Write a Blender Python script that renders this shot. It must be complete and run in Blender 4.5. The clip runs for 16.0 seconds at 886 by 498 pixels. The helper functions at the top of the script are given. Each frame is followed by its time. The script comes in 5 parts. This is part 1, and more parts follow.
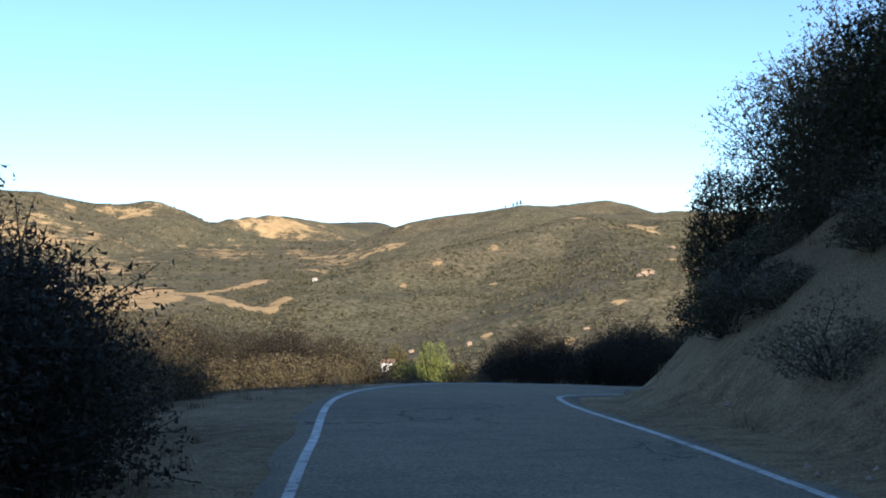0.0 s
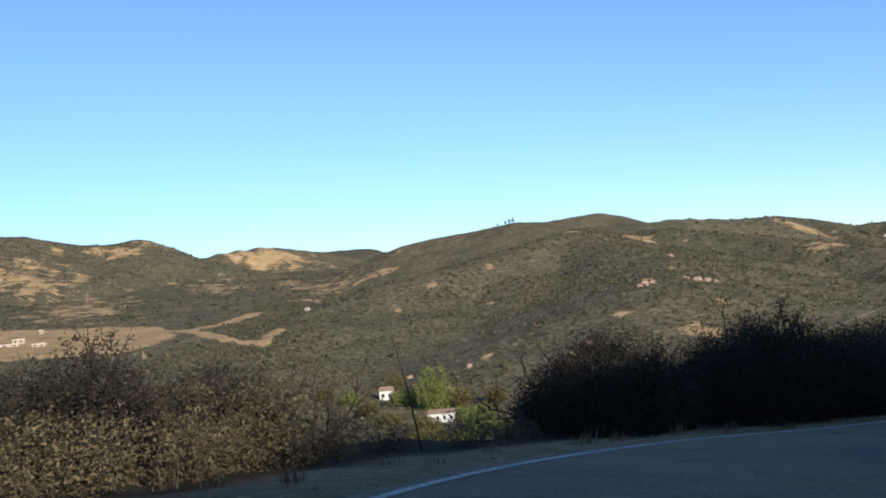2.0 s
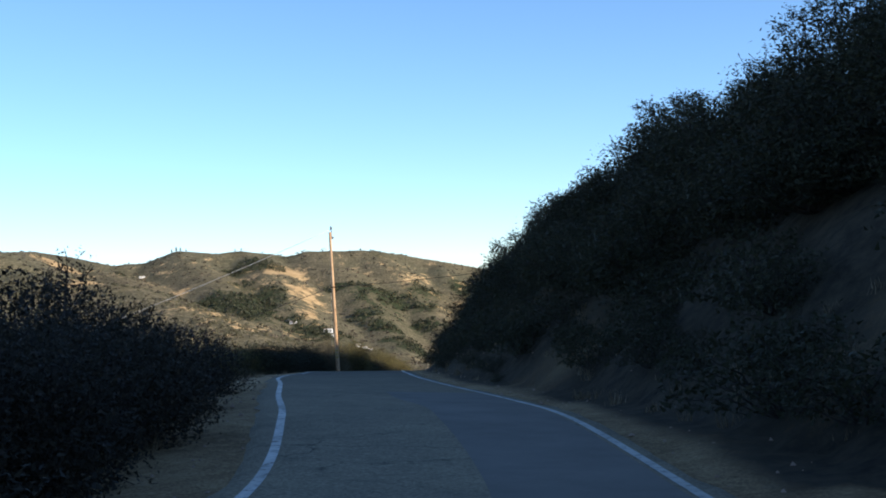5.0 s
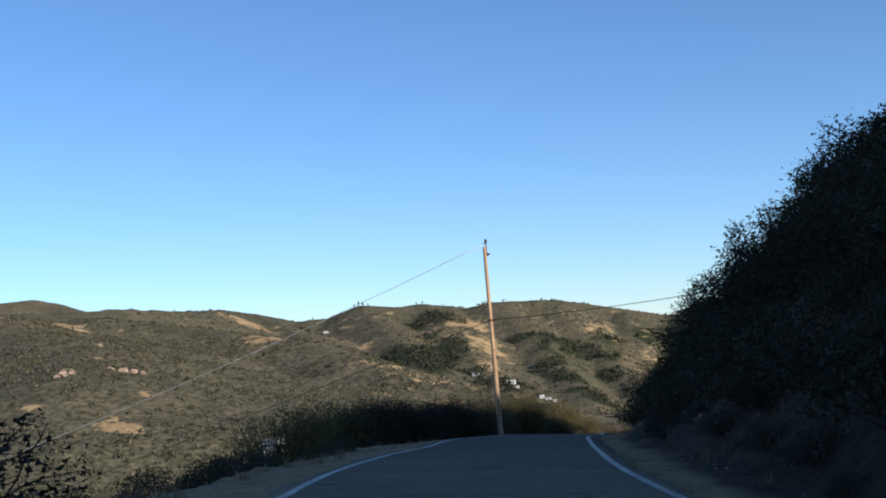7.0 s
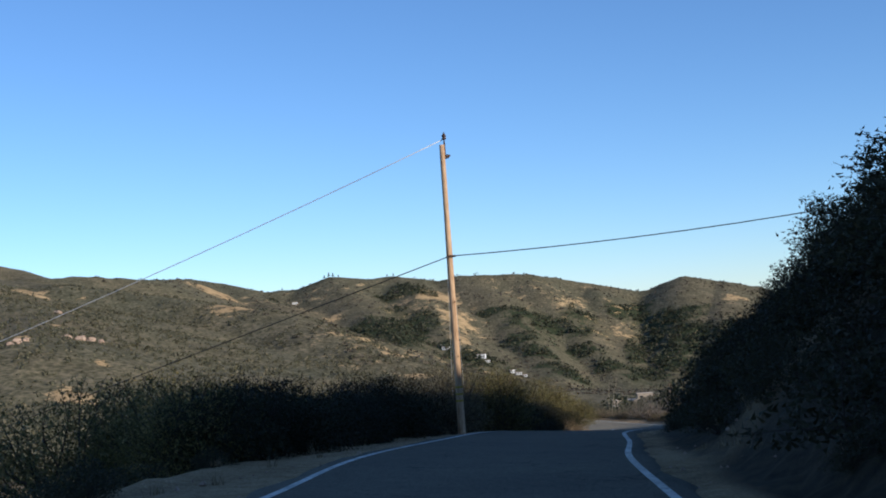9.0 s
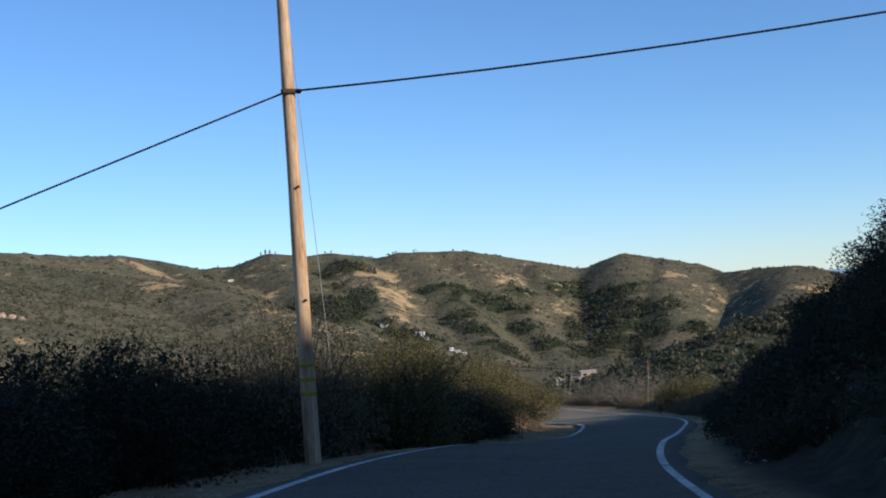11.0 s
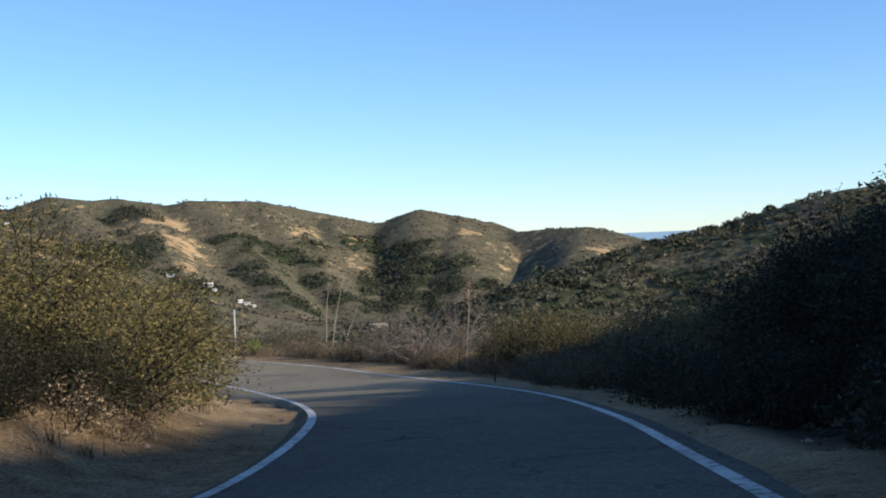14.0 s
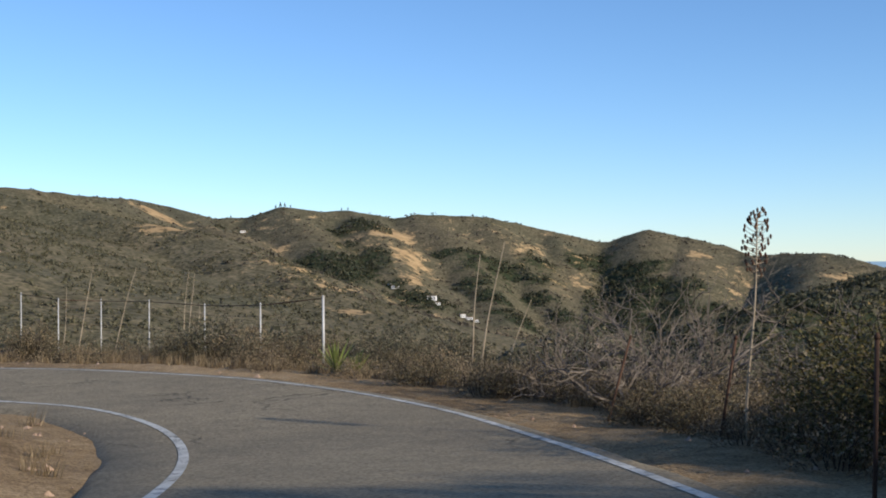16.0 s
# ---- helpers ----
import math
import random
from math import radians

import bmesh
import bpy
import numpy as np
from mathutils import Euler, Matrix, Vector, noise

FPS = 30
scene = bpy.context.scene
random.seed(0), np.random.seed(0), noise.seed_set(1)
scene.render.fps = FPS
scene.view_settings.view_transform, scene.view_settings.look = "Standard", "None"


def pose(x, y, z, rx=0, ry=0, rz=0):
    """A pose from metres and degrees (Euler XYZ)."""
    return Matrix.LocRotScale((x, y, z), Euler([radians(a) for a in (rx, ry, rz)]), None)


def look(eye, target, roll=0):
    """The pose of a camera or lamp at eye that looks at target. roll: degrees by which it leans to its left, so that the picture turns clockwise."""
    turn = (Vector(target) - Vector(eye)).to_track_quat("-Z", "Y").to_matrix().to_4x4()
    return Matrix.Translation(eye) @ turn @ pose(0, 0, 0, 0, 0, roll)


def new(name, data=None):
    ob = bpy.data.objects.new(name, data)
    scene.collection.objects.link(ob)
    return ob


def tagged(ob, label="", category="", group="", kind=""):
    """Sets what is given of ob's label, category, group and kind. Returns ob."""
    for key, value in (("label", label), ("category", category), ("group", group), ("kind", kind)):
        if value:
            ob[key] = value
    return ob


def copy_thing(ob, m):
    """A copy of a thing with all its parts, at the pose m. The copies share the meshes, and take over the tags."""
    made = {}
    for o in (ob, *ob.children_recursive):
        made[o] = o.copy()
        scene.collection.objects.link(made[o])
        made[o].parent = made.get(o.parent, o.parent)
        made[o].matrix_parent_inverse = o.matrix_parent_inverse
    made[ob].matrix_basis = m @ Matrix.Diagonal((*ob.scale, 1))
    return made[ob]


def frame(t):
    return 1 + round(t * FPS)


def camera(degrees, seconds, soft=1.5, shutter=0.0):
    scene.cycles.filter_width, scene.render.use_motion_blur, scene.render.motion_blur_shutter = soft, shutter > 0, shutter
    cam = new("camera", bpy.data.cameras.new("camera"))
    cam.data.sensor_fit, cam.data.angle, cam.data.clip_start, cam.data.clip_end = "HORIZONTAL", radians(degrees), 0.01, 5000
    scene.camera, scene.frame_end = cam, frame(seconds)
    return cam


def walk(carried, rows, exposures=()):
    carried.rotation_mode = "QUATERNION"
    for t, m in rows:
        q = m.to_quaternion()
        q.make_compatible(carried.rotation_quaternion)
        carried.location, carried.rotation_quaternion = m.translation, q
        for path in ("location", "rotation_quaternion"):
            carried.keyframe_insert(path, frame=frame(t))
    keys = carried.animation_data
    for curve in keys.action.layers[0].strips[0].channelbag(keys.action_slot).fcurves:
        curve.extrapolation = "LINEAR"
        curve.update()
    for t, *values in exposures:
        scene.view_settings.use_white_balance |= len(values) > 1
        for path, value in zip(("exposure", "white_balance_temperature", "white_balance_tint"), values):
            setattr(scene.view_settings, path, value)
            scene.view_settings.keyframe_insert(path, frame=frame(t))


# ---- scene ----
cam = camera(38.45, 16.0, 1.9)
PATH = [
    (0.0, pose(0.243, -0.078, 1.287, 91.465, 2.449, 0.066)),
    (0.5, pose(0.297, 6.542, 0.821, 91.866, 1.578, 2.540)),
    (1.0, pose(0.251, 12.275, 0.511, 93.436, 2.380, 3.681)),
    (1.5, pose(0.052, 17.415, 0.413, 93.737, 4.127, 2.784)),
    (2.0, pose(0.101, 22.241, 0.197, 92.513, 5.691, -0.131)),
    (2.5, pose(0.663, 27.004, -0.042, 91.462, 6.163, -5.672)),
    (3.0, pose(1.803, 31.685, -0.386, 91.189, 5.555, -13.521)),
    (3.5, pose(3.776, 36.251, -0.845, 90.579, 5.468, -22.778)),
    (4.0, pose(6.348, 40.692, -1.353, 90.284, 4.792, -30.954)),
    (4.5, pose(9.403, 45.007, -1.857, 90.925, 4.023, -33.528)),
    (5.0, pose(12.602, 49.376, -2.329, 91.621, 3.556, -32.804)),
    (5.5, pose(15.729, 53.920, -2.745, 92.473, 3.519, -30.138)),
    (6.0, pose(18.636, 58.698, -3.079, 94.413, 3.864, -26.487)),
    (6.5, pose(21.419, 63.648, -3.136, 94.664, 4.397, -24.844)),
    (7.0, pose(24.137, 68.658, -3.264, 94.511, 4.872, -24.568)),
    (7.5, pose(26.703, 73.821, -3.491, 93.843, 4.960, -24.417)),
    (8.0, pose(29.351, 78.867, -3.711, 93.828, 4.733, -25.080)),
    (8.5, pose(31.962, 83.750, -3.904, 93.392, 4.310, -25.589)),
    (9.0, pose(34.562, 88.534, -4.125, 93.232, 4.022, -25.866)),
    (9.5, pose(37.182, 93.275, -4.380, 92.592, 4.001, -26.317)),
    (10.0, pose(39.858, 98.026, -4.676, 91.690, 4.123, -27.000)),
    (10.5, pose(42.710, 102.773, -5.011, 92.566, 3.812, -27.543)),
    (11.0, pose(45.660, 107.659, -5.396, 92.055, 4.071, -28.587)),
    (11.5, pose(48.475, 112.274, -5.775, 91.605, 4.797, -30.087)),
    (12.0, pose(51.585, 117.072, -6.245, 90.821, 4.902, -31.780)),
    (12.5, pose(54.821, 121.601, -6.740, 90.704, 7.054, -33.929)),
    (13.0, pose(58.130, 126.006, -7.266, 90.511, 5.597, -35.769)),
    (13.5, pose(61.360, 130.009, -7.809, 90.108, 3.505, -37.169)),
    (14.0, pose(64.613, 133.830, -8.453, 89.545, 2.332, -37.801)),
    (14.5, pose(67.944, 137.819, -9.014, 90.455, 1.017, -36.839)),
    (15.0, pose(71.274, 141.923, -9.353, 91.312, 0.593, -34.741)),
    (15.5, pose(74.647, 146.519, -9.712, 91.412, 0.508, -31.546)),
    (16.0, pose(77.762, 151.264, -10.224, 90.649, 0.399, -27.628)),
]
walk(cam, PATH, [(0.0, 0.88, 5700, 10), (1.0, 0.54, 5500, 10), (1.6, 0.20, 5500, 10), (3.0, 0.50, 5600, 10), (3.6, 0.70, 5700, 10), (6.0, 0.42, 5500, 10), (6.5, 0.22, 5450, 10), (7.5, 0.10, 5300, 10),
                 (11.0, 0.05, 5200, 10), (13.0, 0.30, 5300, 10), (14.5, 0.40, 5400, 10), (16.0, 0.20, 5500, 10)])

# world, sun
SUN_AZ, SUN_EL = 152.0, 20.5


def build_world():
    w = bpy.data.worlds.new("sky")
    scene.world = w
    w.use_nodes = True
    nt = w.node_tree
    nt.nodes.clear()
    out = nt.nodes.new("ShaderNodeOutputWorld")
    bg = nt.nodes.new("ShaderNodeBackground")
    sky = nt.nodes.new("ShaderNodeTexSky")
    sky.sky_type = "NISHITA"
    sky.sun_disc = False
    sky.sun_elevation = radians(SUN_EL)
    sky.sun_rotation = radians(SUN_AZ)
    sky.altitude = 1500
    sky.air_density = 1.0
    sky.dust_density = 0.05
    sky.ozone_density = 3.0
    bg.inputs["Strength"].default_value = SKY_STRENGTH
    nt.links.new(sky.outputs[0], bg.inputs["Color"])
    nt.links.new(bg.outputs[0], out.inputs["Surface"])
    data = bpy.data.lights.new("sun", "SUN")
    data.energy = SUN_STRENGTH
    data.angle = radians(0.53)
    data.color = (1.0, 0.81, 0.57)
    ob = new("sun", data)
    a, e = radians(SUN_AZ), radians(SUN_EL)
    way = Vector((math.sin(a) * math.cos(e), math.cos(a) * math.cos(e), math.sin(e)))
    ob.matrix_world = look(way * 300, (0, 0, 0))


SKY_STRENGTH, SUN_STRENGTH = 0.122, 5.0
build_world()


# ---- materials ----
def nodes_of(name):
    m = bpy.data.materials.new(name)
    m.use_nodes = True
    nt = m.node_tree
    return m, nt, nt.nodes["Principled BSDF"]


def noise_node(nt, scale, detail=4.0, rough=0.6, coords=None):
    n = nt.nodes.new("ShaderNodeTexNoise")
    n.inputs["Scale"].default_value = scale
    n.inputs["Detail"].default_value = detail
    n.inputs["Roughness"].default_value = rough
    if coords is not None:
        nt.links.new(coords, n.inputs["Vector"])
    return n


def ramp_node(nt, source, stops):
    r = nt.nodes.new("ShaderNodeValToRGB")
    el = r.color_ramp.elements
    while len(el) < len(stops):
        el.new(0.5)
    for e, (p, c) in zip(el, stops):
        e.position = p
        e.color = (*c, 1) if len(c) == 3 else c
    nt.links.new(source, r.inputs[0])
    return r


def mix_node(nt, fac, a, b, how="MIX"):
    n = nt.nodes.new("ShaderNodeMix")
    n.data_type = "RGBA"
    n.blend_type = how
    for sock, v in ((n.inputs[0], fac), (n.inputs[6], a), (n.inputs[7], b)):
        if hasattr(v, "links"):
            nt.links.new(v, sock)
        elif isinstance(v, (int, float)):
            sock.default_value = v
        else:
            sock.default_value = (*v, 1)
    return n.outputs[2]


def bump_to(nt, bsdf, height, strength, distance):
    b = nt.nodes.new("ShaderNodeBump")
    b.inputs["Strength"].default_value = strength
    b.inputs["Distance"].default_value = distance
    nt.links.new(height, b.inputs["Height"])
    nt.links.new(b.outputs[0], bsdf.inputs["Normal"])


def coords_of(nt, kind="Object"):
    return nt.nodes.new("ShaderNodeTexCoord").outputs[kind]


def surface_material(name, dark, light, scale, fine, roughness=0.85, bump=0.3, dist=0.01, metallic=0.0, along=1.0):
    """Two scales of variation between two colours, with a fine relief."""
    m, nt, b = nodes_of(name)
    co = coords_of(nt)
    if along != 1.0:
        way = nt.nodes.new("ShaderNodeMapping")
        way.inputs["Scale"].default_value = (1, 1, along)
        nt.links.new(co, way.inputs["Vector"])
        co = way.outputs[0]
    n1, n2 = noise_node(nt, scale, 5, 0.6, co), noise_node(nt, fine, 3, 0.7, co)
    mixed = mix_node(nt, 0.45, n1.outputs[0], n2.outputs[0])
    r = ramp_node(nt, mixed, [(0.32, dark), (0.68, light)])
    nt.links.new(r.outputs[0], b.inputs["Base Color"])
    b.inputs["Roughness"].default_value = roughness
    b.inputs["Metallic"].default_value = metallic
    b.inputs["Specular IOR Level"].default_value = 0.15
    bump_to(nt, b, n2.outputs[0], bump, dist)
    return m


def leaf_material(name, dark, light, dry, dry_part=0.25):
    m, nt, b = nodes_of(name)
    geo = nt.nodes.new("ShaderNodeNewGeometry")
    info = nt.nodes.new("ShaderNodeObjectInfo")
    r = ramp_node(nt, geo.outputs["Random Per Island"], [(0.0, dark), (1.0 - dry_part, light), (1.0, dry)])
    hsv = nt.nodes.new("ShaderNodeHueSaturation")
    val = nt.nodes.new("ShaderNodeMapRange")
    val.inputs["To Min"].default_value, val.inputs["To Max"].default_value = 0.8, 1.2
    nt.links.new(info.outputs["Random"], val.inputs["Value"])
    nt.links.new(val.outputs[0], hsv.inputs["Value"])
    nt.links.new(r.outputs[0], hsv.inputs["Color"])
    nt.links.new(hsv.outputs[0], b.inputs["Base Color"])
    b.inputs["Roughness"].default_value = 0.6
    b.inputs["Specular IOR Level"].default_value = 0.2
    tr = nt.nodes.new("ShaderNodeBsdfTranslucent")
    nt.links.new(hsv.outputs[0], tr.inputs["Color"])
    mx = nt.nodes.new("ShaderNodeMixShader")
    mx.inputs[0].default_value = 0.25
    nt.links.new(b.outputs[0], mx.inputs[1])
    nt.links.new(tr.outputs[0], mx.inputs[2])
    nt.links.new(mx.outputs[0], nt.nodes["Material Output"].inputs["Surface"])
    return m


def asphalt_material():
    m, nt, b = nodes_of("asphalt")
    co = coords_of(nt)
    big, mid, grit = noise_node(nt, 0.25, 4, 0.6, co), noise_node(nt, 2.2, 5, 0.65, co), noise_node(nt, 90, 2, 0.7, co)
    base = ramp_node(nt, mix_node(nt, 0.5, big.outputs[0], mid.outputs[0]), [(0.3, (0.092, 0.08, 0.056)), (0.7, (0.182, 0.158, 0.106))])
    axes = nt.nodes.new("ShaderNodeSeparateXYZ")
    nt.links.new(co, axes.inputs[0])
    # below y 100 the base colour is raised to stand for stronger skylight
    sky_lift = nt.nodes.new("ShaderNodeMapRange")
    sky_lift.inputs["From Min"].default_value, sky_lift.inputs["From Max"].default_value = 70, 100
    sky_lift.inputs["To Min"].default_value, sky_lift.inputs["To Max"].default_value = 1.0, 0.0
    nt.links.new(axes.outputs[1], sky_lift.inputs["Value"])
    # past y 153 it is raised again, for sun on the road
    sun_lift = nt.nodes.new("ShaderNodeMapRange")
    sun_lift.inputs["From Min"].default_value, sun_lift.inputs["From Max"].default_value = 153, 159
    nt.links.new(axes.outputs[1], sun_lift.inputs["Value"])
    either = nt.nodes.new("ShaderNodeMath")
    nt.links.new(sky_lift.outputs[0], either.inputs[0])
    nt.links.new(sun_lift.outputs[0], either.inputs[1])
    # more than double the base tone: light put into colour, no other surface
    altered = mix_node(nt, 1.0, base.outputs[0], (2.25, 2.16, 2.04), "MULTIPLY")
    worn = mix_node(nt, either.outputs[0], base.outputs[0], altered)
    col = mix_node(nt, 0.35, worn, ramp_node(nt, grit.outputs[0], [(0.35, (0.03, 0.03, 0.03)), (0.7, (0.2, 0.195, 0.185))]).outputs[0])
    vor = nt.nodes.new("ShaderNodeTexVoronoi")
    vor.feature = "DISTANCE_TO_EDGE"
    vor.inputs["Scale"].default_value = 0.55
    warp = nt.nodes.new("ShaderNodeVectorMath")
    warp.operation = "ADD"
    nt.links.new(co, warp.inputs[0])
    nt.links.new(noise_node(nt, 1.5, 3, 0.6, co).outputs["Color"], warp.inputs[1])
    nt.links.new(warp.outputs[0], vor.inputs["Vector"])
    crack = ramp_node(nt, vor.outputs["Distance"], [(0.0, (1, 1, 1)), (0.018, (0, 0, 0))])
    gate = ramp_node(nt, noise_node(nt, 0.35, 2, 0.5, co).outputs[0], [(0.5, (0, 0, 0)), (0.6, (0.8, 0.8, 0.8))])
    speck = ramp_node(nt, noise_node(nt, 22, 5, 0.75, co).outputs[0], [(0.36, (0.6, 0.59, 0.57)), (0.64, (1.45, 1.42, 1.36))])
    col = mix_node(nt, 1.0, col, speck.outputs[0], "MULTIPLY")
    cr = mix_node(nt, 1.0, crack.outputs[0], gate.outputs[0], "MULTIPLY")
    nt.links.new(mix_node(nt, cr, col, (0.02, 0.02, 0.02)), b.inputs["Base Color"])
    b.inputs["Roughness"].default_value = 0.95
    b.inputs["Specular IOR Level"].default_value = 0.08
    bump_to(nt, b, grit.outputs[0], 0.4, 0.006)
    return m


def paint_material():
    m, nt, b = nodes_of("road_paint")
    co = coords_of(nt)
    wear = ramp_node(nt, noise_node(nt, 7, 6, 0.75, co).outputs[0], [(0.38, (0.15, 0.135, 0.11)), (0.48, (0.64, 0.62, 0.55))])
    dirt = ramp_node(nt, noise_node(nt, 0.8, 4, 0.6, co).outputs[0], [(0.3, (0.55, 0.54, 0.5)), (0.65, (1, 1, 1))])
    nt.links.new(mix_node(nt, 1.0, wear.outputs[0], dirt.outputs[0], "MULTIPLY"), b.inputs["Base Color"])
    b.inputs["Roughness"].default_value = 0.7
    return m


def ground_material():
    """Dry soil and stony dirt; brush litter, and bank shade painted in, where the attribute is high."""
    m, nt, b = nodes_of("dry_ground")
    co = coords_of(nt)
    n1, n2, n3 = noise_node(nt, 0.18, 5, 0.6, co), noise_node(nt, 2.5, 6, 0.7, co), noise_node(nt, 24, 4, 0.75, co)
    soil = ramp_node(nt, mix_node(nt, 0.5, n1.outputs[0], n2.outputs[0]), [(0.36, (0.19, 0.13, 0.065)), (0.5, (0.38, 0.275, 0.145)), (0.64, (0.54, 0.41, 0.235))])
    grit = ramp_node(nt, n3.outputs[0], [(0.36, (0.4, 0.38, 0.36)), (0.62, (1.2, 1.15, 1.1))])
    col = mix_node(nt, 1.0, soil.outputs[0], grit.outputs[0], "MULTIPLY")
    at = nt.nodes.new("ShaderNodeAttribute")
    at.attribute_name = "litter_shade"
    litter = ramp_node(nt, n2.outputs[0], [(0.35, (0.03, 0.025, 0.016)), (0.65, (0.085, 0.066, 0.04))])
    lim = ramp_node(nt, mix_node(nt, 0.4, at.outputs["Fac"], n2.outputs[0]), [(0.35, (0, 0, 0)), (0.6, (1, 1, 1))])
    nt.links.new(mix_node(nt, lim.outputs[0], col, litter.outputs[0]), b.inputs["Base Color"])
    b.inputs["Roughness"].default_value = 0.95
    b.inputs["Specular IOR Level"].default_value = 0.15
    bump_to(nt, b, mix_node(nt, 0.5, n2.outputs[0], n3.outputs[0]), 1.0, 0.09)
    return m


def hills_material():
    """Chaparral seen from afar: scrub, bare tan earth (soil) and dark oak woods (woods) by attributes."""
    m, nt, b = nodes_of("hill_scrub")
    co = coords_of(nt)
    big, mid, fine = noise_node(nt, 0.006, 5, 0.6, co), noise_node(nt, 0.05, 5, 0.65, co), noise_node(nt, 0.32, 4, 0.7, co)
    vor = nt.nodes.new("ShaderNodeTexVoronoi")
    vor.inputs["Scale"].default_value = 0.3
    nt.links.new(co, vor.inputs["Vector"])
    scrub = ramp_node(nt, mix_node(nt, 0.5, mid.outputs[0], fine.outputs[0]), [(0.34, (0.076, 0.072, 0.048)), (0.52, (0.152, 0.137, 0.09)), (0.7, (0.248, 0.212, 0.146))])
    tint = ramp_node(nt, big.outputs[0], [(0.35, (0.85, 0.87, 0.84)), (0.65, (1.15, 1.06, 1.0))])
    col = mix_node(nt, 1.0, scrub.outputs[0], tint.outputs[0], "MULTIPLY")
    shrub = ramp_node(nt, vor.outputs["Distance"], [(0.25, (0.55, 0.58, 0.5)), (0.8, (1.25, 1.2, 1.15))])
    col = mix_node(nt, 0.8, col, mix_node(nt, 1.0, col, shrub.outputs[0], "MULTIPLY"))

    def by(attr, lo, hi):
        at = nt.nodes.new("ShaderNodeAttribute")
        at.attribute_name = attr
        return ramp_node(nt, mix_node(nt, 0.5, at.outputs["Fac"], ramp_node(nt, mix_node(nt, 0.45, mid.outputs[0], fine.outputs[0]), [(0.38, (0, 0, 0)), (0.62, (1, 1, 1))]).outputs[0]), [(lo, (0, 0, 0)), (hi, (1, 1, 1))]).outputs[0]

    woods = ramp_node(nt, fine.outputs[0], [(0.35, (0.022, 0.03, 0.014)), (0.7, (0.065, 0.072, 0.036))])
    col = mix_node(nt, by("woods", 0.46, 0.54), col, woods.outputs[0])
    soil = ramp_node(nt, mid.outputs[0], [(0.3, (0.28, 0.185, 0.09)), (0.7, (0.54, 0.38, 0.19))])
    col = mix_node(nt, by("soil", 0.52, 0.6), col, soil.outputs[0])
    nt.links.new(col, b.inputs["Base Color"])
    b.inputs["Roughness"].default_value = 1.0
    b.inputs["Specular IOR Level"].default_value = 0.05
    bump_to(nt, b, mix_node(nt, 0.6, vor.outputs["Distance"], fine.outputs[0]), 0.8, 1.6)
    return m


PATCH = surface_material("new_asphalt", (0.145, 0.128, 0.104), (0.25, 0.224, 0.182), 0.8, 60, 0.95, 0.4, 0.005)
ASPHALT, PAINT, GROUND, HILLS = asphalt_material(), paint_material(), ground_material(), hills_material()
SAGE = leaf_material("sage_leaves", (0.06, 0.06, 0.036), (0.15, 0.138, 0.085), (0.27, 0.21, 0.13))
OLIVE = leaf_material("olive_leaves", (0.06, 0.058, 0.02), (0.175, 0.15, 0.05), (0.30, 0.215, 0.08))
# dark green, deepened further to carry the shade of the cut bank
DARKLEAF = leaf_material("shade_deepened_leaves", (0.036, 0.036, 0.018), (0.058, 0.054, 0.027), (0.085, 0.07, 0.037), 0.15)
BROWNLEAF = leaf_material("brown_olive_leaves", (0.09, 0.076, 0.042), (0.155, 0.128, 0.07), (0.21, 0.16, 0.09))
# darker version of the brown-olive leaves, with the hill's shade in the colour
SHADEDBROWN = leaf_material("shaded_brown_leaves", (0.034, 0.029, 0.019), (0.06, 0.049, 0.031), (0.10, 0.072, 0.044), 0.2)
# near-black: the deep shade low in the brush is put into this leaf colour
SHADELEAF = leaf_material("shade_blackened_leaves", (0.024, 0.025, 0.012), (0.038, 0.038, 0.018), (0.055, 0.048, 0.025), 0.15)
DRYLEAF = leaf_material("dry_leaves", (0.15, 0.11, 0.062), (0.29, 0.22, 0.125), (0.42, 0.335, 0.205))
OAKLEAF = leaf_material("oak_leaves", (0.028, 0.034, 0.018), (0.075, 0.078, 0.042), (0.14, 0.12, 0.07), 0.25)
CHAPARRAL = leaf_material("chaparral_leaves", (0.062, 0.061, 0.034), (0.14, 0.127, 0.072), (0.215, 0.178, 0.108))
FARSCRUB = leaf_material("far_scrub_leaves", (0.07, 0.06, 0.042), (0.145, 0.121, 0.085), (0.215, 0.17, 0.122))
GOLDLEAF = leaf_material("golden_dry_leaves", (0.15, 0.118, 0.06), (0.29, 0.225, 0.115), (0.40, 0.31, 0.17))
BRIGHTLEAF = leaf_material("bright_leaves", (0.10, 0.13, 0.03), (0.24, 0.27, 0.07), (0.32, 0.3, 0.1))
BARK = surface_material("grey_bark", (0.03, 0.024, 0.019), (0.085, 0.068, 0.052), 3, 22, 0.9, 0.6, 0.01)
DEADWOOD = surface_material("dead_wood", (0.11, 0.09, 0.07), (0.28, 0.235, 0.185), 3, 25, 0.9, 0.5, 0.01)
STALK = surface_material("pale_stalk", (0.28, 0.22, 0.145), (0.5, 0.41, 0.29), 2, 14, 0.85, 0.4, 0.005)
POLEWOOD = surface_material("pole_wood", (0.25, 0.12, 0.045), (0.8, 0.56, 0.34), 6, 26, 0.85, 0.6, 0.008, along=0.12)
STEEL = surface_material("galvanised_steel", (0.42, 0.41, 0.39), (0.66, 0.65, 0.62), 4, 40, 0.55, 0.1, 0.002, 0.2)
RUST = surface_material("rusty_steel", (0.05, 0.03, 0.02), (0.12, 0.07, 0.045), 5, 40, 0.85, 0.4, 0.003)
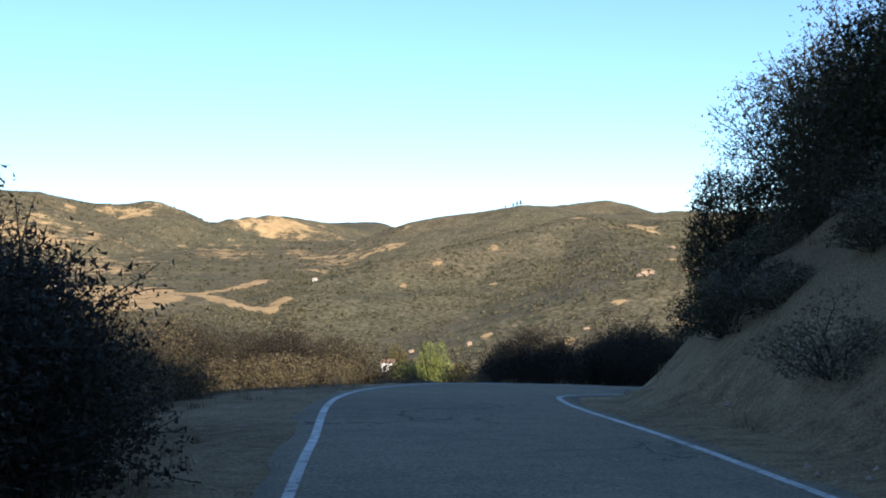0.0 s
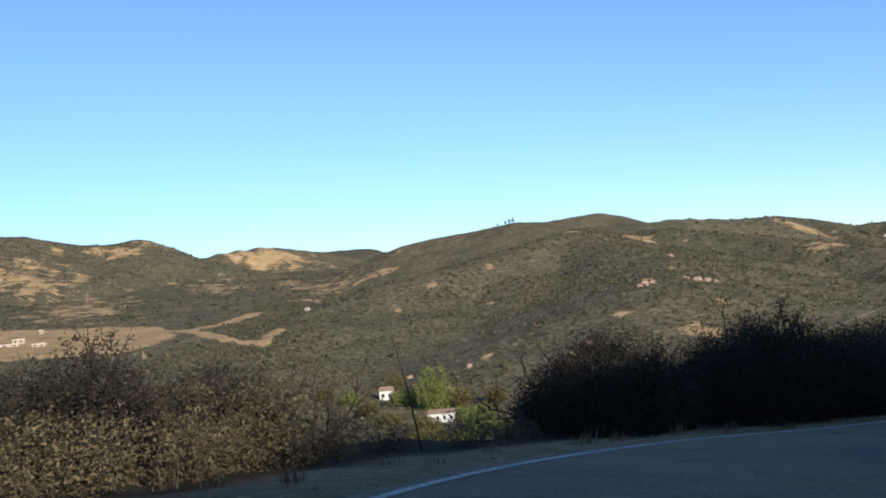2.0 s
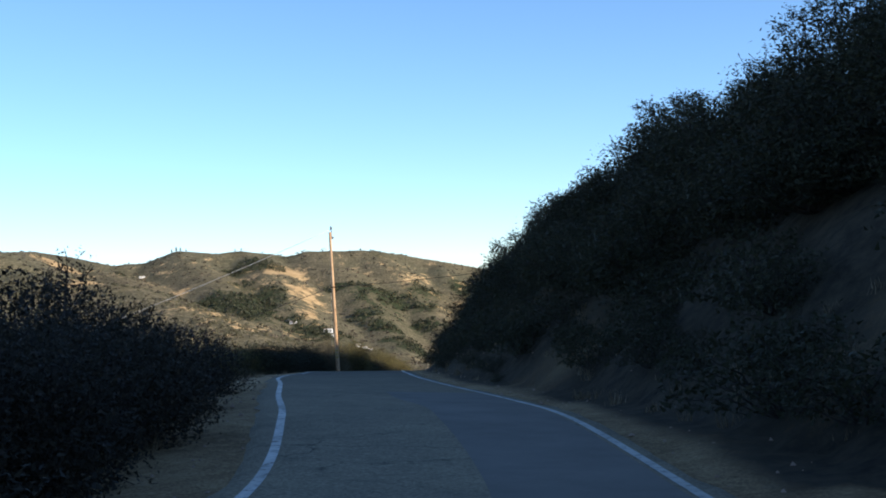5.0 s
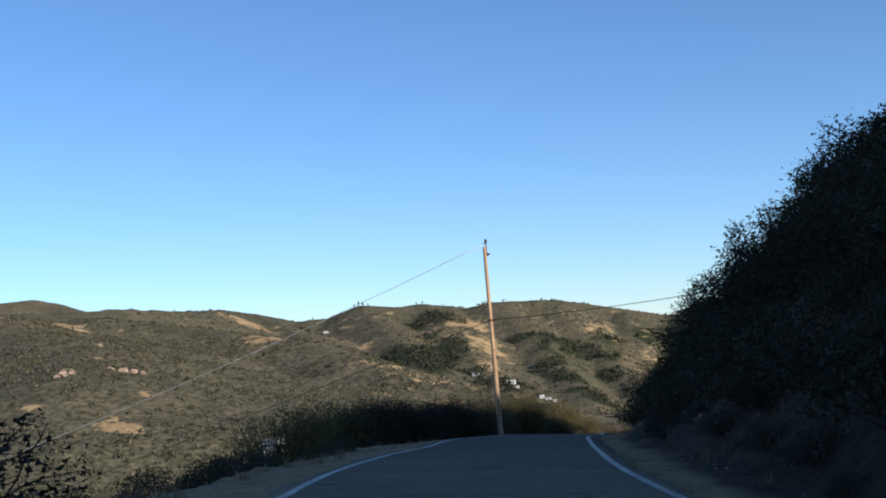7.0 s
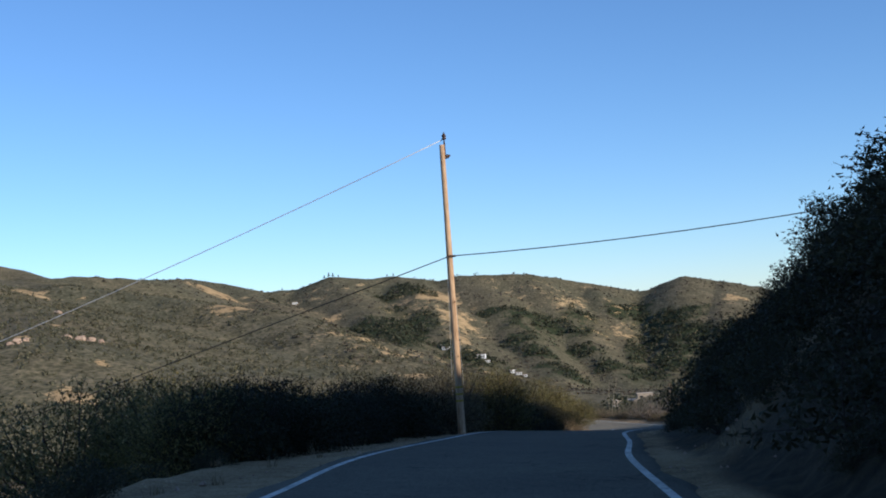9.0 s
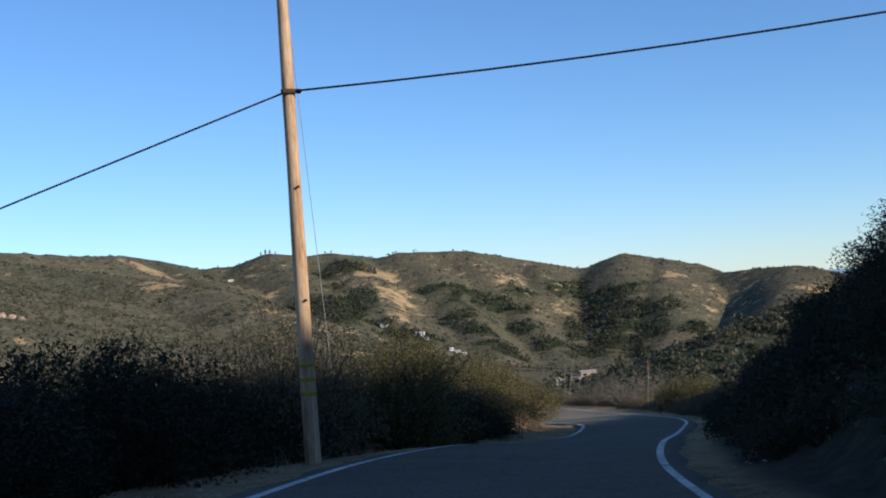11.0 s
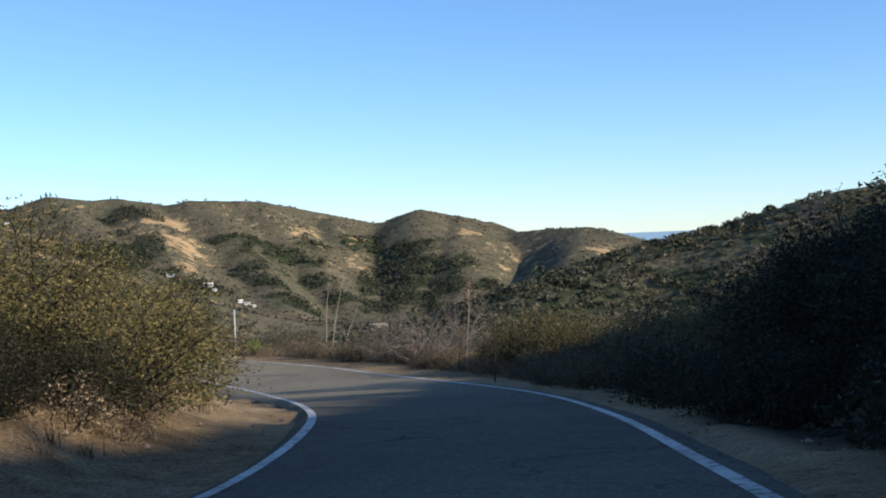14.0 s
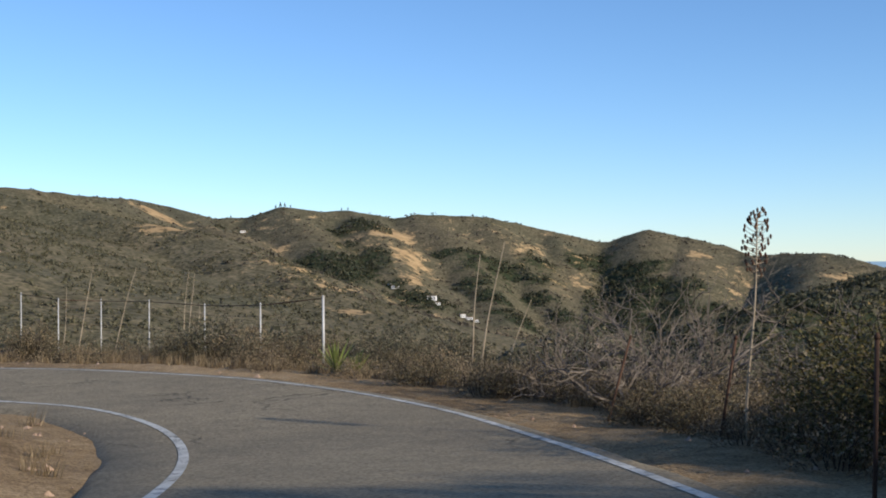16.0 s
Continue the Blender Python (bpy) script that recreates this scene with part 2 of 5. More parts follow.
RUBBER = surface_material("black_cable", (0.012, 0.012, 0.013), (0.03, 0.03, 0.03), 2, 30, 0.6, 0.1, 0.001)
GLAZE = surface_material("glazed_porcelain", (0.05, 0.03, 0.025), (0.12, 0.08, 0.06), 5, 30, 0.25, 0.05, 0.001)
YELLOW = surface_material("yellow_tape", (0.30, 0.20, 0.02), (0.5, 0.36, 0.04), 6, 40, 0.6, 0.1, 0.001)
WHITEWALL = surface_material("white_stucco", (0.68, 0.66, 0.62), (0.84, 0.82, 0.78), 0.6, 6, 0.85, 0.2, 0.01)
TANWALL = surface_material("tan_stucco", (0.45, 0.36, 0.26), (0.6, 0.5, 0.38), 0.6, 6, 0.85, 0.2, 0.01)
ROOFING = surface_material("roof_tiles", (0.24, 0.15, 0.1), (0.42, 0.29, 0.2), 0.8, 8, 0.8, 0.4, 0.02)
GLASS = surface_material("dark_window", (0.02, 0.025, 0.03), (0.04, 0.05, 0.06), 1, 5, 0.1, 0.02, 0.001)
ROCK = surface_material("sandstone", (0.28, 0.19, 0.125), (0.48, 0.35, 0.25), 0.25, 3, 0.9, 0.8, 0.15)


AXIS = [
    (0.95, -40.00, 3.10),
    (0.95, -8.00, 0.60),
    (1.10, -0.05, 0.05),
    (1.31, 7.72, -0.59),
    (0.83, 15.97, -0.79),
    (0.31, 24.07, -0.97),
    (1.32, 32.02, -1.50),
    (4.63, 39.31, -2.23),
    (9.41, 46.03, -3.09),
    (14.48, 52.50, -3.79),
    (19.18, 59.34, -4.26),
    (23.04, 66.27, -4.37),
    (26.50, 73.09, -4.69),
    (29.75, 80.27, -4.94),
    (33.05, 87.32, -5.26),
    (36.96, 94.57, -5.67),
    (41.13, 101.86, -6.17),
    (45.02, 108.54, -6.59),
    (49.97, 115.85, -7.22),
    (54.78, 122.85, -7.82),
    (59.89, 129.37, -8.58),
    (64.89, 135.30, -9.44),
    (70.18, 141.06, -10.21),
    (74.60, 146.50, -10.75),
    (79.00, 153.34, -11.48),
    (82.37, 160.66, -12.12),
    (84.12, 165.56, -12.44),
    (84.75, 169.32, -12.52),
    (84.45, 172.81, -12.53),
    (83.14, 175.69, -12.52),
    (79.84, 179.24, -12.50),
    (73.00, 181.90, -12.70),
    (64.00, 183.00, -13.20),
    (50.00, 183.50, -14.00)]
WIDTH_BANK = [
    (2.70, 0.020),
    (2.65, 0.020),
    (2.52, 0.021),
    (2.45, 0.022),
    (2.35, 0.042),
    (2.15, 0.071),
    (2.06, 0.084),
    (2.26, 0.065),
    (2.30, 0.051),
    (2.10, 0.048),
    (2.07, 0.057),
    (2.24, 0.072),
    (2.50, 0.090),
    (2.32, 0.085),
    (2.35, 0.062),
    (2.37, 0.050),
    (2.37, 0.045),
    (2.41, 0.049),
    (2.38, 0.060),
    (2.15, 0.058),
    (2.10, 0.035),
    (2.16, -0.013),
    (1.86, -0.042),
    (1.91, 0.008),
    (2.28, 0.011),
    (2.19, -0.016),
    (2.16, -0.014),
    (2.20, -0.006),
    (2.30, -0.005),
    (2.50, -0.010),
    (2.45, -0.005),
    (2.30, 0.000),
    (2.20, 0.000),
    (2.20, 0.000)]


# ---- the lie of the land ----
def hashed(ix, iy, seed):
    h = (ix.astype(np.int64) * 374761393 + iy.astype(np.int64) * 668265263 + seed * 974634757) & 0x7FFFFFFF
    h = ((h ^ (h >> 13)) * 1274126177) & 0x7FFFFFFF
    return ((h ^ (h >> 16)) & 0xFFFF) / 65535.0


def smooth_noise(x, y, seed=0):
    ix, iy = np.floor(x), np.floor(y)
    fx, fy = x - ix, y - iy
    fx, fy = fx * fx * (3 - 2 * fx), fy * fy * (3 - 2 * fy)
    a, b = hashed(ix, iy, seed), hashed(ix + 1, iy, seed)
    c, d = hashed(ix, iy + 1, seed), hashed(ix + 1, iy + 1, seed)
    return (a + (b - a) * fx) * (1 - fy) + (c + (d - c) * fx) * fy


def fbm(x, y, octaves=4, seed=0):
    total, amp, norm = 0.0, 1.0, 0.0
    for k in range(octaves):
        total = total + amp * (smooth_noise(x * 2 ** k, y * 2 ** k, seed + k) - 0.5)
        norm += amp
        amp *= 0.5
    return total / norm * 2


def step(a, b, x):
    t = np.clip((x - a) / (b - a), 0, 1)
    return t * t * (3 - 2 * t)


def spline(rows, gap):
    """A smooth line through the rows, in even steps of about gap metres in plan."""
    p = np.array(rows, float)
    p = np.vstack([2 * p[0] - p[1], p, 2 * p[-1] - p[-2]])
    out = []
    for i in range(1, len(p) - 2):
        n = max(2, int(np.hypot(*(p[i + 1] - p[i])[:2]) / gap))
        for k in range(n):
            t = k / n
            out.append(0.5 * (2 * p[i] + (p[i + 1] - p[i - 1]) * t + (2 * p[i - 1] - 5 * p[i] + 4 * p[i + 1] - p[i + 2]) * t * t
                              + (3 * p[i] - 3 * p[i + 1] + p[i + 2] - p[i - 1]) * t ** 3))
    out.append(p[-2])
    return np.array(out)


ROWS = spline([a + b for a, b in zip(AXIS, WIDTH_BANK)], 0.5)
XY, RZ, HALF, BANK = ROWS[:, :2], ROWS[:, 2], ROWS[:, 3], ROWS[:, 4]
TAN = np.gradient(XY, axis=0)
TAN /= np.linalg.norm(TAN, axis=1)[:, None]
NRM = np.stack([TAN[:, 1], -TAN[:, 0]], 1)
ARC = np.concatenate([[0], np.cumsum(np.linalg.norm(np.diff(XY, axis=0), axis=1))])
ARC -= ARC[np.argmin(np.abs(XY[:, 1]))]

# s, shoulder, bank height, slope above the bank
RIGHT = np.array([(-60, 1.6, 6, .4), (0, 1.6, 6, .4), (18, 1.3, 6, .4), (30, 1.0, 5.5, .4), (42, 1.1, 4.6, .4), (60, 1.5, 3.3, .32), (70, 1.5, 3.8, .30), (80, 1.5, 6.0, .34), (92, 1.4, 6.8, .36), (104, 1.3, 6.3, .34), (118, 1.2, 5.2, .28),
                  (132, 1.2, 4.3, .1), (148, 1.5, 3.6, .08), (160, 2, 2.2, .03), (170, 2.2, 1.0, -.03), (177, 2.2, .3, -.05), (184, 2.4, -.1, -.07), (230, 2.4, -.2, -.08)])
# s, shoulder, slope beyond
LEFT = np.array([(-60, 1.5, -.3), (0, 1.7, -.2), (12, 2.0, -.12), (22, 3.2, -.12), (30, 5.5, -.14), (42, 5.5, -.16), (49, 3.6, -.2), (57, 1.6, -.3), (75, 1.2, -.3), (90, 1.2, -.3), (112, 2.0, -.25), (138, 2.2, -.3),
                 (150, 1.4, -.24), (158, 1.0, .05), (165, .9, .35), (170, .8, .45), (184, .8, .4), (200, .8, .1), (230, 1, -.1)])

# crests of the hills: x, y, height
RANGE_WEST = [(-1300, 1650, 260), (-900, 1800, 218), (-769, 1861, 195), (-656, 1904, 159), (-613, 1918, 156), (-536, 1941, 137), (-495, 1952, 133), (-452, 1963, 138), (-420, 1970, 114),
              (-385, 2010, 95), (-351, 2085, 111), (-284, 2146, 119), (-233, 2202, 111), (-179, 2257, 102), (-110, 2320, 84), (0, 2400, 90)]
MID_BACK = [(-150, 1900, 50), (-60, 1713, 71), (-28, 1664, 77), (38, 1664, 84), (104, 1661, 91), (156, 1757, 93), (237, 1849, 104), (257, 1796, 91), (272, 1735, 79)]
MID_WEST = [(180, 1480, 72), (131, 1243, 58), (59, 1148, 41), (-40, 1049, 21), (-83, 997, 9), (-113, 943, -7), (-139, 889, -22), (-150, 790, -42)]
MID_EAST = [(180, 1480, 72), (236, 1312, 54), (301, 1248, 38), (369, 1125, 15), (378, 1016, -6), (379, 908, -28), (392, 800, -50)]
MID_SPUR = [(131, 1243, 56), (170, 1010, 20), (130, 805, 0), (90, 640, -38)]
RANGE_EAST = [(272, 1735, 79), (330, 1760, 84), (430, 1790, 76), (554, 2060, 87), (597, 2049, 78), (664, 2028, 59), (715, 2011, 60), (765, 1994, 76), (818, 1971, 69), (871, 1980, 72),
              (935, 1950, 60), (965, 1935, 66), (1050, 1890, 63), (1116, 1888, 52), (1162, 1859, 39), (1229, 1815, 20), (1269, 1799, 23), (1301, 1787, 39), (1345, 1754, 27),
              (1374, 1704, 14), (1375, 1638, -3), (1381, 1565, -1), (1387, 1491, -1), (1383, 1424, -12), (1389, 1345, -31), (1420, 1200, -60)]
SPURS = [[(871, 1980, 72), (827, 1786, 33), (776, 1600, -10), (730, 1411, -46), (678, 1234, -70)],
         [(1050, 1890, 63), (1018, 1719, 15), (945, 1482, -41), (863, 1272, -75), (788, 1116, -87)],
         [(965, 1935, 66), (935, 1721, 17), (858, 1489, -36), (763, 1254, -71)],
         [(1162, 1859, 39), (1081, 1667, -6), (969, 1466, -47), (878, 1298, -73)],
         [(765, 1994, 76), (733, 1794, 29), (675, 1548, -20), (596, 1310, -54)],
         [(597, 2049, 78), (612, 1839, 37), (577, 1597, -2), (541, 1386, -36)]]
CANYON_SPURS = [[(1301, 1787, 39), (1147, 1597, -7), (1019, 1455, -45), (912, 1335, -70)],
         [(1345, 1754, 27), (1173, 1539, -16), (1013, 1360, -59), (838, 1166, -88)],
         [(1387, 1491, -1), (1184, 1332, -40), (995, 1167, -70), (847, 1030, -86)]]
NEAR_EAST = [(620, 290, 28), (500, 330, 13), (411, 362, 3.5), (371, 390, -8), (342, 392, -14), (316, 388, -19), (284, 377, -22), (252, 366, -27), (215, 350, -36)]
# unseen ridge added behind the bank, its heights set to shade the road
SHADE_RIDGE = [(-30, -120, 38), (20, -85, 34.4), (50, -40, 34.4), (62, 0, 32), (74, 40, 28), (87, 75, 16.4), (91, 88, 12.9), (98, 100, 9.1), (105, 117, 4.9), (113, 133, -6.5)]
FAR_EAST_SPUR = [(800, 640, -30), (706, 758, -29), (687, 777, -29), (672, 791, -36), (650, 815, -56)]

# ravines in the far range: their lines, depth and half width
RAVINES = [([(1192, 1762), (1060, 1573), (918, 1355), (766, 1082)], 34, 120),
           ([(1152, 1556), (1038, 1391), (903, 1243), (792, 1113)], 15, 60),
           ([(1002, 1752), (884, 1450), (783, 1217)], 16, 55),
           ([(1298, 1540), (1149, 1364), (960, 1197)], 16, 60),
           ([(908, 1803), (822, 1600), (737, 1384), (698, 1223)], 14, 50)]


def ridge(x, y, crest, slope, round_off, gully, relief):
    best = np.full(x.shape, -1e9)
    for (ax, ay, az), (bx, by, bz) in zip(crest, crest[1:]):
        dx, dy = bx - ax, by - ay
        t = np.clip(((x - ax) * dx + (y - ay) * dy) / (dx * dx + dy * dy), 0, 1)
        d = np.hypot(x - ax - t * dx, y - ay - t * dy)
        best = np.maximum(best, az + t * (bz - az) - slope * (np.sqrt(d * d + round_off ** 2) - round_off) - gully * relief * np.minimum(1, d / 90))
    return best


def gullies(x, y):
    return 20 * np.abs(fbm(x / 300, y / 300, 2, 12)) + 9 * np.abs(fbm(x / 120, y / 120, 2, 15)) + 2 * np.abs(fbm(x / 42, y / 42, 2, 18))


def far_height(x, y):
    west = step(120, -160, x)
    bench = 110 * step(90, 220, x)
    base = -24 - 32 * step(170, 430, y - bench) - 22 * step(250, 800, x) + west * (0.075 * np.maximum(0, y - 420) - 0.05 * np.minimum(x, 0)) * step(350, 700, y)
    base = base - 30 * step(1200, 2600, x)
    z = base + 2.5 * fbm(x / 90, y / 90, 4, 5)
    folds = gullies(x, y)
    tops = [ridge(x, y, RANGE_WEST, .33, 14, 1.3, folds) + 8, ridge(x, y, MID_BACK, .3, 18, .5, folds) + 6, ridge(x, y, MID_WEST, .27, 40, .6, folds), ridge(x, y, MID_EAST, .48, 40, .5, folds),
            ridge(x, y, MID_SPUR, .24, 35, .6, folds), ridge(x, y, RANGE_EAST, .46, 14, .4, folds) + 2, ridge(x, y, NEAR_EAST, .27, 8, .25, folds), ridge(x, y, FAR_EAST_SPUR, .35, 12, .2, folds)]
    tops += [ridge(x, y, c, .36, 20, .3, folds) for c in SPURS] + [ridge(x, y, c, .38, 34, .25, folds) for c in CANYON_SPURS]
    k = 6.0
    top = np.max(tops, axis=0)
    soft = top + k * np.log(np.sum([np.exp(np.maximum((t - top) / k, -30)) for t in tops], axis=0)) * np.minimum(1, np.maximum(0, (40 - np.abs(top - z)) / 40) + 0.15)
    z = np.maximum(z, soft) + np.minimum(z - soft, 0) * 0
    for line, depth, wide in RAVINES:
        cut = np.zeros(x.shape)
        for k, ((ax, ay), (bx, by)) in enumerate(zip(line, line[1:])):
            dx, dy = bx - ax, by - ay
            t = np.clip(((x - ax) * dx + (y - ay) * dy) / (dx * dx + dy * dy), 0, 1)
            d = np.hypot(x - ax - t * dx, y - ay - t * dy) / wide
            along = (k + t) / (len(line) - 1)
            cut = np.maximum(cut, np.exp(-np.abs(d) ** 1.4) * np.minimum(1, along * 4) * np.minimum(1, (1.05 - along) * 4))
        z = z - depth * cut
    return z + 1.1 * fbm(x / 16, y / 16, 3, 40)


def road_place(x, y):
    """Nearest place of the road's axis: its index, the signed offset (right is positive)."""
    near = np.empty(x.shape, int)
    for i in range(0, len(x), 8000):
        q = np.stack([x[i:i + 8000], y[i:i + 8000]], 1)
        d = (q[:, None, 0] - XY[None, ::2, 0]) ** 2 + (q[:, None, 1] - XY[None, ::2, 1]) ** 2
        near[i:i + 8000] = np.argmin(d, axis=1) * 2
    v = np.stack([x, y], 1) - XY[near]
    side = (v * NRM[near]).sum(1)
    dist = np.linalg.norm(v, axis=1)
    return near, np.where(side < 0, -1, 1) * dist


def ground_height(x, y):
    x, y = np.asarray(x, float).ravel(), np.asarray(y, float).ravel()
    z = far_height(x, y)
    close = (x > -140) & (x < 240) & (y > -190) & (y < 340)
    if not close.any():
        return z
    xi, yi = x[close], y[close]
    j, u = road_place(xi, yi)
    s = ARC[j]
    half = HALF[j] + 0.25 + np.where(u < 0, 0.62 * step(181, 189, s), 0)
    road = RZ[j] - BANK[j] * np.clip(u, -half, half)
    rs, rh, rk = (np.interp(s, RIGHT[:, 0], RIGHT[:, i]) for i in (1, 2, 3))
    ls, lk = (np.interp(s, LEFT[:, 0], LEFT[:, i]) for i in (1, 2))
    verge = np.maximum(0, 2.45 - HALF[j]) * step(165, 150, s)
    rs, ls = rs + verge, ls + verge
    rough = fbm(xi / 3.2, yi / 3.2, 4, 60)
    er = np.maximum(0, u - half - rs)
    run = np.maximum(np.abs(rh) / 0.85, 0.5)
    rise = np.where(er < run, rh * (er / run) ** 0.9, rh + rk * (er - run))
    right = road - 0.05 + rise + rough * np.minimum(0.75, er * 0.4) + 0.05 * fbm(xi / 0.9, yi / 0.9, 3, 61) * step(half, half + 0.6, u)
    el = np.maximum(0, -u - half - ls)
    fall = np.where(lk > 0, np.minimum(lk * el, 1.7), lk * el)
    left = road - 0.05 + fall + rough * np.minimum(0.35, el * 0.2) + (0.16 + 0.16 * np.exp(-((s - 36) / 9) ** 2)) * np.exp(-((el - 0.45) / 0.5) ** 2) * step(0, 0.4, el) * (s < 160) + 0.05 * fbm(xi / 0.9, yi / 0.9, 3, 62) * step(half, half + 0.6, -u)
    local = np.where(u > 0, right, left)
    local = np.where(np.abs(u) < half + 0.1, road - 0.09, local)
    w = step(16, 80, np.abs(u))
    out = local * (1 - w) + z[close] * w
    hill = ridge(xi, yi, SHADE_RIDGE, .62, 6, .1, 10 * np.abs(fbm(xi / 30, yi / 30, 3, 66)))
    z[close] = np.where((u > 0) & (er > 4), np.maximum(out, out + (np.maximum(hill, out) - out) * step(4, 10, er)), out)
    return z


def quick_mesh(name, verts, faces, mat, smooth=False):
    """A mesh from arrays: verts (n, 3) and faces (m, k)."""
    me = bpy.data.meshes.new(name)
    verts, faces = np.asarray(verts, np.float32), np.asarray(faces, np.int32)
    m, k = faces.shape
    me.vertices.add(len(verts))
    me.vertices.foreach_set("co", verts.ravel())
    me.loops.add(m * k)
    me.loops.foreach_set("vertex_index", faces.ravel())
    me.polygons.add(m)
    me.polygons.foreach_set("loop_start", np.arange(0, m * k, k, dtype=np.int32))
    me.polygons.foreach_set("loop_total", np.full(m, k, np.int32))
    me.polygons.foreach_set("use_smooth", np.full(m, smooth, bool))
    me.materials.append(mat)
    me.update(calc_edges=True)
    return me


def sheet(name, x, y, z, rows, cols, mat, attrs=()):
    idx = np.arange(rows * cols).reshape(rows, cols)
    quads = np.stack([idx[:-1, :-1], idx[:-1, 1:], idx[1:, 1:], idx[1:, :-1]], -1).reshape(-1, 4)
    me = quick_mesh(name, np.stack([x, y, z], 1), quads, mat, True)
    for key, values in attrs:
        a = me.attributes.new(key, "FLOAT", "POINT")
        a.data.foreach_set("value", np.asarray(values, np.float32))
    return new(name, me)


def patch(x, y, spots):
    """Blobs (x, y, rx, ry, turn) with ragged edges, 0 to 1."""
    out = np.zeros(x.shape)
    wob = 0.6 * fbm(x / 45, y / 45, 4, 80) + 0.7 * fbm(x / 14, y / 14, 3, 81)
    for cx, cy, rx, ry, turn in spots:
        c, s = math.cos(radians(turn)), math.sin(radians(turn))
        a, b = ((x - cx) * c + (y - cy) * s) / rx, (-(x - cx) * s + (y - cy) * c) / ry
        out = np.maximum(out, 1 - np.clip(np.hypot(a, b) + 1.2 * wob, 0, 2) / 2)
    return out


# bare tan earth and dark woods on the hills: x, y, radii, turn
BARE_WEST = [(-266, 2104, 56, 22, 7), (-299, 2068, 37, 15, 8), (-87, 1534, 20, 23, 3), (-560, 1638, 20, 19, 19), (-483, 1532, 18, 36, 18), (-457, 1664, 12, 57, 16), (-340, 1320, 10, 87, 15), (-460, 1898, 22, 15, 14), (-137, 1351, 16, 20, 6), (-190, 1664, 15, 49, 7), (-47, 1631, 10, 12, 2), (-321, 2096, 28, 11, 9), (-610, 1720, 13, 27, 20), (-545, 1867, 15, 15, 16)]
BARE_MID = [(132, 1254, 12, 21, -6), (206, 1282, 14, 24, -9), (131, 827, 4, 8, -9), (134, 680, 7, 13, -11), (167, 924, 3, 7, -10), (-5, 1039, 4, 8, 0), (46, 1093, 4, 8, -2), (23, 717, 3, 7, -2), (100, 731, 3, 5, -8), (42, 740, 5, 8, -3), (64, 670, 3, 7, -6), (37, 974, 3, 7, -2), (160, 746, 3, 7, -12), (-31, 964, 3, 7, 2), (-60, 1541, 14, 12, 2), (242, 1256, 9, 5, -11), (31, 174, 3, 3, -12)]
BARE_EAST = [(831, 1686, 23, 60, -26), (771, 1547, 18, 53, -27), (876, 1817, 21, 58, -26), (677, 1760, 14, 13, -21), (832, 1798, 11, 21, -25), (895, 1760, 10, 14, -27), (805, 1944, 14, 7, -22), (396, 936, 5, 7, -23), (383, 1008, 6, 7, -20), (674, 1244, 9, 15, -29), (1298, 1367, 20, 33, -45), (1284, 1643, 17, 29, -39), (1023, 1721, 12, 14, -31), (623, 1202, 16, 96, -28), (378, 841, 10, 9, -24), (281, 456, 12, 10, -33)]
BARE_RIDGE = [(549, 1898, 29, 37, -16), (349, 1143, 21, 16, -17), (207, 1260, 13, 23, -9), (669, 1754, 11, 18, -21), (134, 674, 4, 9, -10), (134, 837, 4, 10, -8), (397, 985, 9, 7, -22)]
BARE = BARE_WEST + BARE_MID + BARE_EAST + BARE_RIDGE
# thin brush over pale soil
THIN_EAST = [(407, 976, 45, 99, -22), (678, 1403, 57, 94, -26), (681, 1897, 75, 65, -19), (813, 1769, 56, 61, -25), (1057, 1775, 77, 86, -31), (1072, 1648, 49, 75, -34), (1264, 1501, 73, 121, -41), (744, 1320, 37, 64, -30)]
THIN_WEST = [(-534, 1627, 98, 129, 18), (-384, 1373, 56, 206, 16), (-246, 2083, 93, 64, 7), (-286, 1663, 45, 131, 10), (-559, 1474, 49, 104, 21), (-475, 1924, 52, 22, 14), (-147, 1594, 42, 126, 5)]
FIELD = [(-405, 1124), (-248, 1099), (-206, 990), (-208, 870), (-308, 857)]
TRACKS = [[(-240, 1062), (-201, 1034), (-181, 1103), (-170, 1184)], [(-201, 1034), (-154, 937), (-125, 896), (-120, 935)]]
WOODS = [(685, 1565, 40, 109, -24), (687, 1654, 25, 37, -22), (728, 1462, 39, 51, -27), (846, 1858, 25, 42, -24), (805, 1849, 17, 25, -23), (770, 1667, 21, 35, -25), (729, 1522, 18, 42, -26), (403, 986, 13, 12, -22), (901, 1725, 21, 16, -28), (953, 1682, 37, 36, -30), (970, 1644, 35, 24, -31), (956, 1553, 30, 23, -32), (940, 1471, 24, 25, -33), (862, 1511, 24, 25, -30), (875, 1588, 22, 22, -29), (1044, 1699, 25, 25, -32)]
CANYON_WOODS = [(1115, 1709, 20, 30, -34), (1159, 1709, 15, 51, -35), (1153, 1626, 50, 42, -36), (1091, 1580, 32, 61, -35), (1129, 1537, 39, 43, -37), (1026, 1461, 26, 60, -36), (1026, 1402, 20, 73, -37), (1093, 1443, 19, 38, -38), (675, 778, 10, 12, -43), (1130, 1413, 18, 26, -40), (838, 1408, 19, 37, -31), (974, 1440, 21, 60, -35), (1079, 1506, 31, 39, -37), (1031, 1545, 14, 72, -34), (1159, 1504, 19, 20, -39)]
VALLEY_WOODS = [(200, 540, 80, 30, 20), (0, 520, 120, 40, 0)]


